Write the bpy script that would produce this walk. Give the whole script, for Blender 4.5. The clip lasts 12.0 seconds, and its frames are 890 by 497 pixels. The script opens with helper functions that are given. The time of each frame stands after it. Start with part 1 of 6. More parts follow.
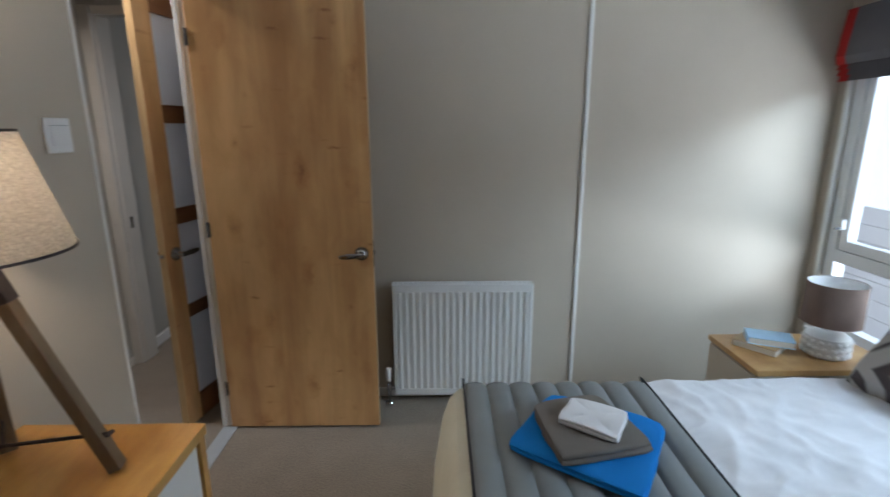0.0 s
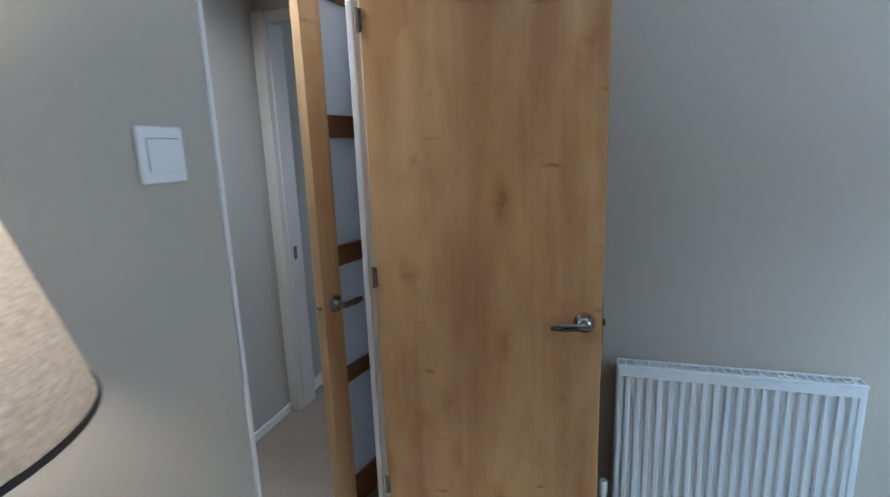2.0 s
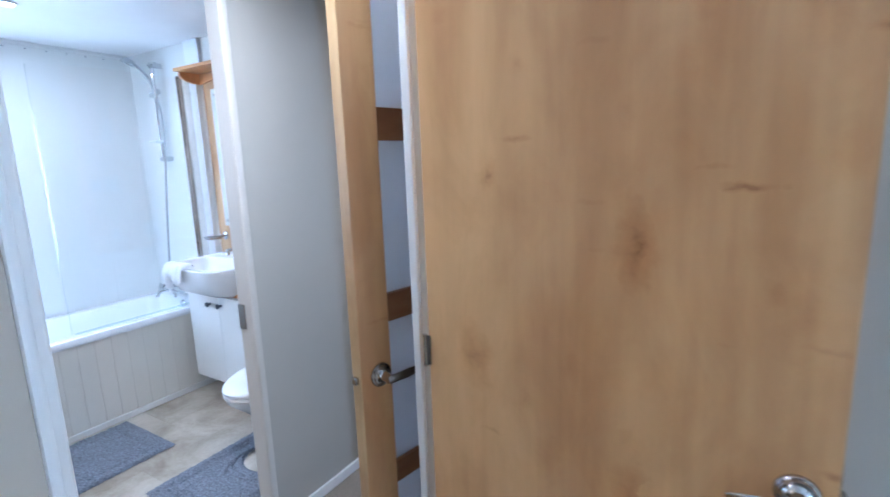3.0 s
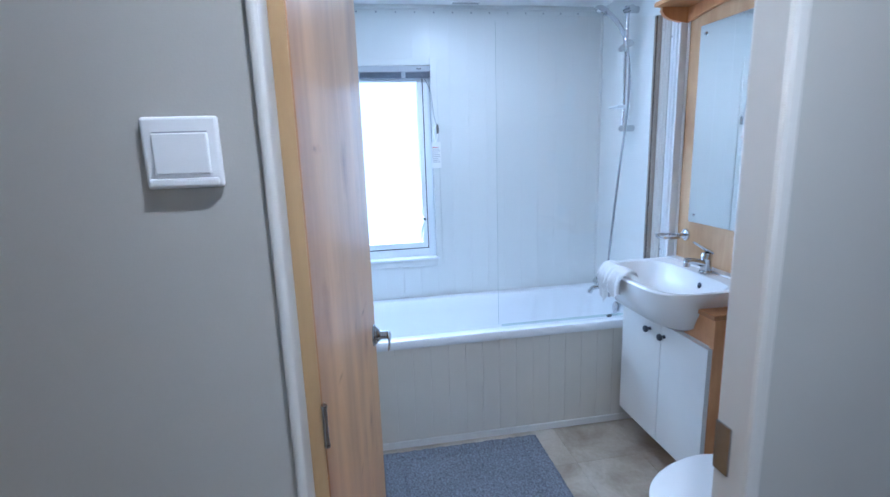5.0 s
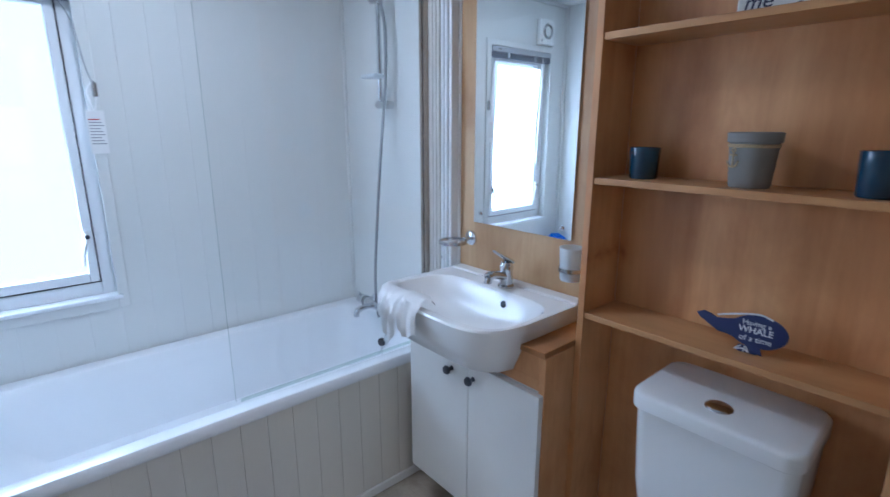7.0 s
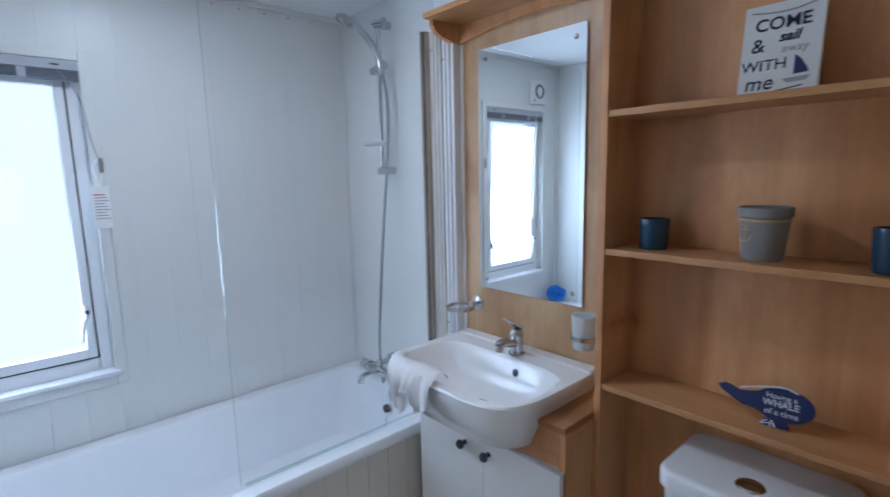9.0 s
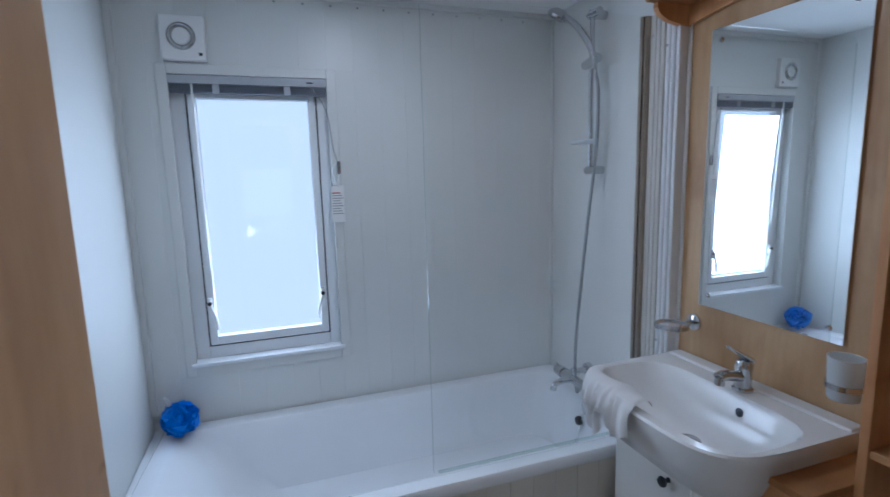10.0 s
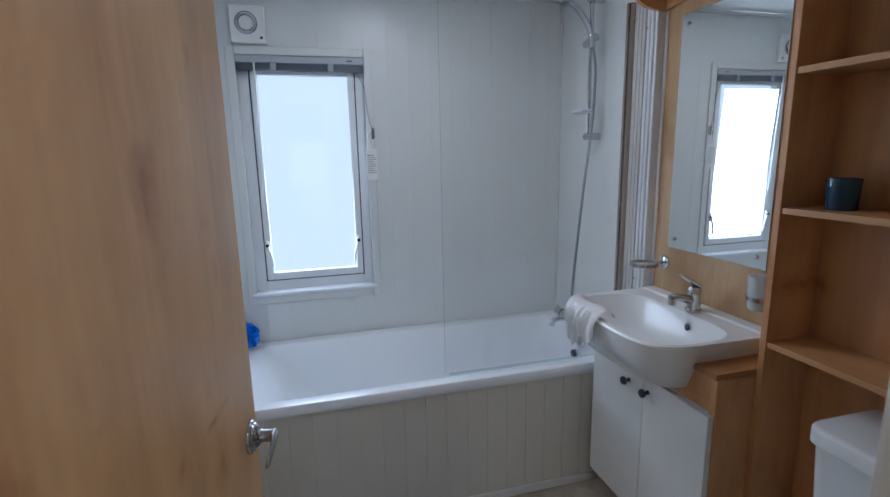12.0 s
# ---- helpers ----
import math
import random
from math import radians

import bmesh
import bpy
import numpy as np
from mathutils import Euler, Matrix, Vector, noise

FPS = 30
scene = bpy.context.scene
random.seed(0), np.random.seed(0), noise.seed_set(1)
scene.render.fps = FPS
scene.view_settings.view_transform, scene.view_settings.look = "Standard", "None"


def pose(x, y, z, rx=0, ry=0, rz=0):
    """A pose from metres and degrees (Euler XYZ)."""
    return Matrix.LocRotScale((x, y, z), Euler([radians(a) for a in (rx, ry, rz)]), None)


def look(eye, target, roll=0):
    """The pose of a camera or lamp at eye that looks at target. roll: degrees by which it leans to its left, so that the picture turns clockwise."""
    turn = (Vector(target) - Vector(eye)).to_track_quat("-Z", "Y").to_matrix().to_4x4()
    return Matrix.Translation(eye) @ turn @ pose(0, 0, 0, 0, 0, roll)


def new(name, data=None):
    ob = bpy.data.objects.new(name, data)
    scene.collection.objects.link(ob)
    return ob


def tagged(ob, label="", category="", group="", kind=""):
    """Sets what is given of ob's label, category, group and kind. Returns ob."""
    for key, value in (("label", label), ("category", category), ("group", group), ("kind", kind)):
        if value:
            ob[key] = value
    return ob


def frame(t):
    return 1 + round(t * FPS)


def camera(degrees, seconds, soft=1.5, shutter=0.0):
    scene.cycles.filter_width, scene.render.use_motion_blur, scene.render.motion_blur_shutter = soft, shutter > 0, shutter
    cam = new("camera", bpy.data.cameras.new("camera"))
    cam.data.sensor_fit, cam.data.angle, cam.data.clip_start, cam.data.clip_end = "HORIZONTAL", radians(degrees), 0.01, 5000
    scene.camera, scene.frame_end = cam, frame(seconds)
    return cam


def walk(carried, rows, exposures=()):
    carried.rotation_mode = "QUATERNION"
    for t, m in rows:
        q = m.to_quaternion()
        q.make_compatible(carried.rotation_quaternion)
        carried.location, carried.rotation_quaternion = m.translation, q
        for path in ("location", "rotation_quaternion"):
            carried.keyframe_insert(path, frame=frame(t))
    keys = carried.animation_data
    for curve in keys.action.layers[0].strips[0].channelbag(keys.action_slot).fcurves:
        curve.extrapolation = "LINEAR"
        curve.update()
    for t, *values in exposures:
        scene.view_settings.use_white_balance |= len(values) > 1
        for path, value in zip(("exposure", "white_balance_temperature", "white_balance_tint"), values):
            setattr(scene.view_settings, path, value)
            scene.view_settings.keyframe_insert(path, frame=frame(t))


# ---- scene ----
cam = camera(84.2, 12.0, shutter=0.22)
METRES, EYE, TILT, LEAN, TURN = 3.78, 1.39, 0.0, 0.0, -0.6
ROWS = [
    (0.0, 0.0, 0.0, 0.0, -0.05, -13.56, 0.2),
    (0.5, -0.0062, 0.0139, 0.0008, 16.71, -12.64, 0.98),
    (1.0, -0.0355, 0.0454, -0.0042, 24.59, -12.67, 0.42),
    (1.5, -0.0768, 0.111, 0.0001, 20.64, -11.62, 1.12),
    (2.0, -0.0902, 0.1798, -0.0042, 16.97, -11.47, 1.9),
    (2.5, -0.0927, 0.2724, -0.0, 23.75, -10.71, 1.01),
    (3.0, -0.1185, 0.336, -0.0044, 32.11, -10.28, 2.01),
    (3.5, -0.1650, 0.3790, -0.0066, 51.1, -10.6, 2.04),
    (3.7, -0.1811, 0.3915, -0.0075, 58.9, -10.6, 2.0),
    (5.3, -0.3773, 0.4596, -0.0019, 81.08, -11.9, 1.9),
    (5.5, -0.4043, 0.4646, -0.0032, 80.07, -11.81, 1.48),
    (6.0, -0.4665, 0.4967, -0.0085, 76.3, -12.0, 2.23),
    (6.5, -0.5064, 0.5188, -0.0123, 63.91, -11.96, -0.18),
    (7.0, -0.5252, 0.5039, -0.0114, 49.59, -13.81, -0.03),
    (7.2, -0.5245, 0.4964, -0.0101, 45.7, -14.2, 0.6),
    (8.0, -0.5303, 0.4953, 0.0, 38.1, -11.5, 1.0),
    (8.8, -0.5317, 0.4966, 0.0079, 43.5, -8.8, 1.2),
    (9.0, -0.5385, 0.4972, 0.0081, 48.39, -8.62, 1.24),
    (9.5, -0.5499, 0.5063, 0.0121, 61.24, -8.57, 2.14),
    (10.0, -0.5512, 0.5042, 0.0127, 71.5, -8.55, 1.48),
    (10.5, -0.5452, 0.4942, 0.0109, 78.67, -8.52, 2.14),
    (11.0, -0.5241, 0.4942, 0.0038, 77.77, -8.6, 1.44),
    (11.5, -0.4821, 0.4896, -0.0009, 75.09, -9.54, 1.2),
    (12.0, -0.4498, 0.4907, -0.0033, 75.25, -10.98, 1.12),
]
EXPOSE = [(0.0, -0.08, 6450, 15), (1.0, 0.22, 5850, 10), (1.5, 0.42, 5500, 10), (2.0, 0.40, 5350, 9), (2.5, 1.06, 5150, 10), (3.0, 1.24, 5000, 12), (3.5, 1.04, 4800, 11), (5.5, 0.52, 4850, 11), (6.5, 0.28, 5000, 12), (7.0, 0.22, 5250, 13), (9.0, 0.03, 5500, 14), (10.5, -0.72, 5600, 14), (12.0, -0.46, 5850, 14)]
walk(cam, [(t, pose(0, 0, EYE, TILT, LEAN, TURN) @ pose(METRES * x, METRES * y, METRES * z, 90 + pitch, roll, yaw)) for t, x, y, z, yaw, pitch, roll in ROWS], EXPOSE)

# ---- world and lights ----
world = bpy.data.worlds.new("overcast_sky")
scene.world = world
world.use_nodes = True
wn = world.node_tree.nodes
sky = wn.new("ShaderNodeTexSky")
sky.sky_type = "NISHITA"
sky.sun_disc = False
sky.sun_elevation, sky.sun_rotation = radians(60), radians(270)
world.node_tree.links.new(sky.outputs[0], wn["Background"].inputs[0])
wn["Background"].inputs[1].default_value = 0.1
sun_data = bpy.data.lights.new("sun", "SUN")
sun_data.energy, sun_data.angle, sun_data.color = 1.2, radians(12), (1.0, 0.97, 0.93)
sun = tagged(new("sun", sun_data), kind="helper")
sun.matrix_world = look((-5, 0, 8.7), (0, 0, 0))


def area_lamp(name, eye, target, w, h, watts, colour):
    data = bpy.data.lights.new(name, "AREA")
    data.shape, data.size, data.size_y, data.energy, data.color = "RECTANGLE", w, h, watts, colour
    ob = new(name, data)
    ob.matrix_world = look(eye, target)
    return tagged(ob, kind="helper")


def disc_lamp(name, at, size, watts, colour, spread=180):
    """The light of a recessed ceiling downlight, straight down."""
    data = bpy.data.lights.new(name, "AREA")
    data.shape, data.size, data.energy, data.color = "DISK", size, watts, colour
    data.spread = radians(spread)
    ob = new(name, data)
    ob.location = at
    return tagged(ob, kind="helper")


H0, HB = 2.20, 2.145
DAY = (0.73, 0.87, 1.0)
area_lamp("bathroom_daylight", (-4.195, 1.875, 1.27), (0, 1.875, 1.0), 0.40, 0.90, 9, (0.70, 0.85, 1.0))
area_lamp("bedroom_daylight", (3.1, -0.10, 2.42), (1.3, 1.9, 0.9), 2.8, 0.7, 203, (0.60, 0.815, 1.0))
area_lamp("bedroom_ground_light", (3.0, 0.45, 0.25), (0.4, 1.3, 2.0), 2.6, 0.8, 108, (0.74, 0.88, 1.0))
disc_lamp("downlight_glow", (-3.38, 2.29, HB - 0.012), 0.07, 6.0, (0.94, 0.97, 1.0))
# Unseen fill lamp, added to brighten the passage beyond the hall.
area_lamp("passage_fill_light", (0.6, 4.86, 1.25), (-1.2, 3.0, 0.9), 1.15, 0.85, 9, DAY)
disc_lamp("hall_light_glow", (-1.45, 1.98, H0 - 0.012), 0.07, 6.8, (1.0, 0.96, 0.91), 150)

# ---- materials ----


def mat(name, colour=(0.8, 0.8, 0.8), rough=0.5, metal=0.0, spec=0.5):
    m = bpy.data.materials.new(name)
    m.use_nodes = True
    b = m.node_tree.nodes["Principled BSDF"]
    b.inputs["Base Color"].default_value = (*colour, 1)
    b.inputs["Roughness"].default_value = rough
    b.inputs["Metallic"].default_value = metal
    b.inputs["Specular IOR Level"].default_value = spec
    return m


def node(m, kind, **vals):
    n = m.node_tree.nodes.new(kind)
    for k, v in vals.items():
        n.inputs[k].default_value = v
    return n


def link(m, a, b):
    m.node_tree.links.new(a, b)


def coords(m, scale=(1, 1, 1), turn=(0, 0, 0)):
    tc = node(m, "ShaderNodeTexCoord")
    mp = node(m, "ShaderNodeMapping")
    mp.inputs["Scale"].default_value = scale
    mp.inputs["Rotation"].default_value = turn
    link(m, tc.outputs["Object"], mp.inputs["Vector"])
    return mp.outputs["Vector"]


def noise_tex(m, vec, scale, detail=4, rough=0.55, dist=0.0):
    n = node(m, "ShaderNodeTexNoise", Scale=scale, Detail=detail, Roughness=rough, Distortion=dist)
    link(m, vec, n.inputs["Vector"])
    return n.outputs["Fac"]


def ramp(m, fac, stops):
    r = node(m, "ShaderNodeValToRGB")
    e = r.color_ramp.elements
    while len(e) < len(stops):
        e.new(0.5)
    for el, (p, c) in zip(e, stops):
        el.position, el.color = p, (*c, 1)
    link(m, fac, r.inputs["Fac"])
    return r.outputs["Color"]


def mixc(m, a, b, fac, mode="MIX"):
    n = m.node_tree.nodes.new("ShaderNodeMix")
    n.data_type, n.blend_type = "RGBA", mode
    for sock, v in ((n.inputs[0], fac), (n.inputs[6], a), (n.inputs[7], b)):
        if isinstance(v, bpy.types.NodeSocket):
            link(m, v, sock)
        else:
            sock.default_value = v if isinstance(v, float) else (*v, 1)
    return n.outputs[2]


def base_of(m):
    return m.node_tree.nodes["Principled BSDF"]


def bump(m, height, strength=0.2, distance=0.002):
    n = node(m, "ShaderNodeBump", Strength=strength, Distance=distance)
    link(m, height, n.inputs["Height"])
    link(m, n.outputs["Normal"], base_of(m).inputs["Normal"])


def painted(name, colour, rough=0.5, var=0.05, grain=250, strength=0.12, spec=0.4):
    """Paint, vinyl or plastic with soft blotches, fine relief and uneven gloss."""
    m = mat(name, colour, rough, 0, spec)
    v = coords(m)
    big, fine = noise_tex(m, v, 2.3, 5), noise_tex(m, v, grain, 2)
    lo, hi = [c * (1 - var) for c in colour], [min(1, c * (1 + var)) for c in colour]
    link(m, ramp(m, big, [(0.3, lo), (0.7, hi)]), base_of(m).inputs["Base Color"])
    mr = node(m, "ShaderNodeMapRange")
    mr.inputs["To Min"].default_value, mr.inputs["To Max"].default_value = rough * 0.85, min(1, rough * 1.15)
    link(m, noise_tex(m, v, 9, 4), mr.inputs["Value"])
    link(m, mr.outputs[0], base_of(m).inputs["Roughness"])
    bump(m, fine, strength, 0.001)
    return m


def wood(name, dark, light, axis="Z", rough=0.38, knots=0.6, size=1.0):
    """Laminate with long figure, fine pores, wide tone bands and a few knots along one axis."""
    m = mat(name, light, rough)
    k = "XYZ".index(axis)
    stretch = [1.0, 1.0, 1.0]
    stretch[k] = 0.07
    v = coords(m, [s * size for s in stretch])
    wide = noise_tex(m, v, 5.5, 4, 0.5, 0.5)
    fig = noise_tex(m, v, 26, 6, 0.62, 1.1)
    pore = noise_tex(m, v, 210, 2, 0.6)
    c = ramp(m, wide, [(0.30, dark), (0.47, [0.45 * a + 0.55 * b for a, b in zip(dark, light)]), (0.68, light)])
    c2 = ramp(m, fig, [(0.34, (0.72, 0.62, 0.53)), (0.60, (1, 1, 1))])
    c = mixc(m, c, c2, 0.28, "MULTIPLY")
    soft = [2.4, 2.4, 2.4]
    soft[k] = 1.1
    blot = noise_tex(m, coords(m, soft), 2.2, 5, 0.6, 0.3)
    c = mixc(m, c, ramp(m, blot, [(0.36, (0.76, 0.66, 0.57)), (0.58, (1, 1, 1))]), 0.9, "MULTIPLY")
    if knots:
        ks = [4.6, 0.0, 4.6]
        ks[k] = 5.4
        vo = node(m, "ShaderNodeTexVoronoi", Scale=1.0, Randomness=1.0)
        wv = node(m, "ShaderNodeTexNoise", Scale=22.0, Detail=3.0)
        link(m, coords(m), wv.inputs["Vector"])
        wob = node(m, "ShaderNodeVectorMath")
        wob.operation = "MULTIPLY_ADD"
        link(m, wv.outputs["Color"], wob.inputs[0])
        wob.inputs[1].default_value = (0.34, 0.0, 0.30)
        link(m, coords(m, ks), wob.inputs[2])
        link(m, wob.outputs[0], vo.inputs["Vector"])
        kn = ramp(m, vo.outputs["Distance"], [(0.02, (0.42, 0.27, 0.16)), (0.05, (0.70, 0.56, 0.45)), (0.11, (0.90, 0.83, 0.77)), (0.26, (1, 1, 1))])
        sp = node(m, "ShaderNodeSeparateColor")
        link(m, vo.outputs["Color"], sp.inputs[0])
        few = node(m, "ShaderNodeMapRange")
        few.inputs["From Min"].default_value, few.inputs["From Max"].default_value, few.inputs["To Max"].default_value = 0.1, 0.55, knots
        link(m, sp.outputs[0], few.inputs["Value"])
        c = mixc(m, c, kn, few.outputs[0], "MULTIPLY")
    link(m, c, base_of(m).inputs["Base Color"])
    bump(m, pore, 0.08, 0.0006)
    return m


def flecks(m, vec, cells, size, lo, hi, share, colours):
    """Scattered small figures: warped cells, of which only some carry a mark."""
    vo = node(m, "ShaderNodeTexVoronoi", Scale=1.0, Randomness=1.0)
    wv = node(m, "ShaderNodeTexNoise", Scale=17.0, Detail=5.0, Roughness=0.65)
    link(m, vec, wv.inputs["Vector"])
    sc = node(m, "ShaderNodeVectorMath")
    sc.operation = "MULTIPLY"
    sc.inputs[1].default_value = cells
    link(m, vec, sc.inputs[0])
    wob = node(m, "ShaderNodeVectorMath")
    wob.operation = "MULTIPLY_ADD"
    link(m, wv.outputs["Color"], wob.inputs[0])
    wob.inputs[1].default_value = (size, 0.0, size)
    link(m, sc.outputs[0], wob.inputs[2])
    link(m, wob.outputs[0], vo.inputs["Vector"])
    marks = ramp(m, vo.outputs["Distance"], colours)
    sp = node(m, "ShaderNodeSeparateColor")
    link(m, vo.outputs["Color"], sp.inputs[0])
    few = node(m, "ShaderNodeMapRange")
    few.inputs["From Min"].default_value, few.inputs["From Max"].default_value, few.inputs["To Max"].default_value = lo, hi, share
    link(m, sp.outputs[0], few.inputs["Value"])
    return marks, few.outputs[0]


def maple(name, dark, light, rough):
    """Pale upright maple laminate: wide soft bands, faint streaks, small smudged knots and short cross flecks."""
    m = mat(name, light, rough, 0.0, 0.75)
    v = coords(m)
    mid = [0.5 * a + 0.5 * b for a, b in zip(dark, light)]
    wide = noise_tex(m, coords(m, (1, 1, 0.10)), 6.5, 3, 0.5, 0.4)
    c = ramp(m, wide, [(0.32, dark), (0.46, mid), (0.58, light), (0.72, [min(1, x * 1.06) for x in light])])
    fig = noise_tex(m, coords(m, (1, 1, 0.05)), 30, 5, 0.6, 0.6)
    c = mixc(m, c, ramp(m, fig, [(0.36, (0.82, 0.76, 0.70)), (0.60, (1, 1, 1))]), 0.28, "MULTIPLY")
    cloud = noise_tex(m, coords(m, (1, 1, 0.45)), 9, 4, 0.6, 0.5)
    c = mixc(m, c, ramp(m, cloud, [(0.36, (0.80, 0.70, 0.60)), (0.58, (1, 1, 1))]), 0.5, "MULTIPLY")
    for cells, size, lo, hi, share, cols in (
            ((7.5, 0.0, 4.0), 0.55, 0.35, 0.75, 0.9, [(0.018, (0.42, 0.27, 0.16)), (0.055, (0.64, 0.50, 0.38)), (0.14, (0.84, 0.74, 0.64)), (0.32, (1, 1, 1))]),
            ((11.0, 0.0, 8.0), 0.6, 0.45, 0.8, 0.7, [(0.02, (0.58, 0.44, 0.31)), (0.09, (0.86, 0.78, 0.69)), (0.22, (1, 1, 1))]),
            ((5.5, 0.0, 22.0), 0.6, 0.5, 0.7, 0.9, [(0.05, (0.58, 0.44, 0.31)), (0.12, (0.88, 0.81, 0.73)), (0.2, (1.0, 1.0, 1.0)), (0.24, (1, 1, 1))])):
        marks, fac = flecks(m, v, cells, size, lo, hi, share, cols)
        c = mixc(m, c, marks, fac, "MULTIPLY")
    link(m, c, base_of(m).inputs["Base Color"])
    pore = noise_tex(m, coords(m, (1, 1, 0.07)), 210, 2, 0.6)
    bump(m, pore, 0.08, 0.0006)
    mr = node(m, "ShaderNodeMapRange")
    mr.inputs["To Min"].default_value, mr.inputs["To Max"].default_value = rough * 0.85, rough * 1.2
    link(m, noise_tex(m, v, 7, 4), mr.inputs["Value"])
    link(m, mr.outputs[0], base_of(m).inputs["Roughness"])
    return m


def fabric(name, colour, scale=420, var=0.12, strength=0.5, rough=0.9):
    m = mat(name, colour, rough, 0, 0.15)
    v = coords(m)
    lo, hi = [c * (1 - var) for c in colour], [min(1, c * (1 + var)) for c in colour]
    a, b = noise_tex(m, v, scale, 3), noise_tex(m, v, 7, 5)
    c = mixc(m, ramp(m, a, [(0.3, lo), (0.7, hi)]), ramp(m, b, [(0.3, (0.86, 0.86, 0.86)), (0.7, (1, 1, 1))]), 0.8, "MULTIPLY")
    link(m, c, base_of(m).inputs["Base Color"])
    bump(m, a, strength, 0.002)
    return m


WALL = painted("beige_wall_vinyl", (0.52, 0.455, 0.37), 0.8, 0.04, 380, 0.15, 0.2)
HALL = painted("hall_wall_vinyl", (0.47, 0.45, 0.40), 0.62, 0.04, 380, 0.15)
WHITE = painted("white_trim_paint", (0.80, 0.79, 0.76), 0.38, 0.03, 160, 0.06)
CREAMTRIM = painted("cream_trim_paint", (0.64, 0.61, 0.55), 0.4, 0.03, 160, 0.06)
STRIPGREY = painted("grey_threshold_metal", (0.42, 0.45, 0.48), 0.4, 0.08, 90, 0.1)
CEIL = painted("white_ceiling_board", (0.80, 0.80, 0.79), 0.7, 0.03, 300, 0.1)
BATHWALL = painted("white_gloss_cladding", (0.70, 0.71, 0.69), 0.34, 0.012, 40, 0.004)
UPVC = painted("white_upvc", (0.80, 0.82, 0.84), 0.3, 0.02, 60, 0.03)
CERAMIC = painted("white_glazed_ceramic", (0.82, 0.83, 0.83), 0.10, 0.02, 12, 0.02, 0.6)
ACRYLIC = painted("white_bath_acrylic", (0.80, 0.82, 0.84), 0.16, 0.02, 10, 0.02)
DOORWOOD = maple("maple_door_laminate", (0.50, 0.255, 0.098), (0.735, 0.44, 0.195), 0.34)
DOOREDGE = wood("pale_door_edging", (0.50, 0.33, 0.15), (0.64, 0.44, 0.22), "Z", 0.4, 0)
RAILWOOD = wood("red_brown_rail_wood", (0.22, 0.10, 0.045), (0.34, 0.165, 0.075), "Y", 0.4, 0)
SHELFWOOD = wood("alder_shelf_laminate", (0.575, 0.28, 0.115), (0.785, 0.44, 0.205), "Z", 0.4, 0.85)
SHELFTOP = wood("alder_shelf_board", (0.46, 0.23, 0.09), (0.62, 0.34, 0.145), "X", 0.36, 0.4)
PANELWOOD = wood("pale_alder_panel", (0.44, 0.275, 0.135), (0.62, 0.425, 0.24), "Z", 0.4, 0.6)
OAKTOP = wood("honey_oak_top", (0.50, 0.25, 0.06), (0.66, 0.38, 0.12), "Y", 0.34, 0.4)
OAKFRAME = wood("oak_mirror_frame", (0.42, 0.23, 0.08), (0.58, 0.36, 0.15), "Z", 0.4, 0.4)
LEGWOOD = wood("grey_brown_leg_wood", (0.13, 0.095, 0.06), (0.24, 0.18, 0.115), "Z", 0.6, 0, 2.0)
CARPET = fabric("taupe_twist_carpet", (0.285, 0.24, 0.195), 190, 0.38, 1.0, 0.97)
CHROME = mat("chrome", (0.60, 0.61, 0.63), 0.10, 1.0)
# Chrome profile; the brown it would mirror is put into its base colour.
PROFILE = mat("polished_profile_brown_reflection", (0.40, 0.34, 0.29), 0.14, 0.9, 0.8)
GREYPROF = painted("pale_grey_aluminium", (0.56, 0.535, 0.49), 0.45, 0.06, 80, 0.03, 0.3)
HOSE = mat("ribbed_hose_metal", (0.34, 0.35, 0.36), 0.3, 0.9)
SATIN = mat("polished_nickel", (0.40, 0.39, 0.38), 0.15, 1.0)
STEEL = mat("brushed_aluminium", (0.55, 0.55, 0.54), 0.38, 1.0)
DARK = mat("dark_grey_knob_metal", (0.09, 0.10, 0.12), 0.3, 0.8)
BLACK = painted("black_plastic", (0.018, 0.018, 0.02), 0.45, 0.1)
IRON = painted("dark_bronze_fitting", (0.035, 0.025, 0.025), 0.5, 0.2)
MIRROR = mat("mirror_silver", (0.90, 0.93, 0.93), 0.01, 1.0)
PLASTIC = painted("white_plastic", (0.82, 0.82, 0.81), 0.35, 0.02, 100, 0.03)
ENAMEL = painted("white_radiator_enamel", (0.80, 0.80, 0.78), 0.3, 0.02, 120, 0.05)
CABWHITE = painted("white_cabinet_foil", (0.78, 0.77, 0.74), 0.35, 0.03, 120, 0.05)
TOWEL = fabric("white_terry", (0.82, 0.82, 0.82), 900, 0.1, 0.8)
TOWELGREY = fabric("grey_brown_terry", (0.20, 0.175, 0.15), 900, 0.2, 0.8)
TOWELBLUE = fabric("bright_blue_terry", (0.01, 0.22, 0.62), 900, 0.15, 0.8)
DUVET = fabric("white_cotton", (0.80, 0.81, 0.83), 1100, 0.04, 0.25)
CREAM = fabric("cream_valance_cotton", (0.70, 0.66, 0.52), 900, 0.06, 0.3)
RUNNER = fabric("grey_quilted_satin", (0.235, 0.25, 0.25), 900, 0.10, 0.3, 0.6)
BLIND = fabric("grey_blind_cloth", (0.16, 0.15, 0.16), 700, 0.12, 0.3)
BLINDRED = fabric("red_blind_border", (0.50, 0.035, 0.03), 700, 0.12, 0.3)
PINK = fabric("brown_grey_shade_cloth", (0.24, 0.17, 0.14), 700, 0.12, 0.3)
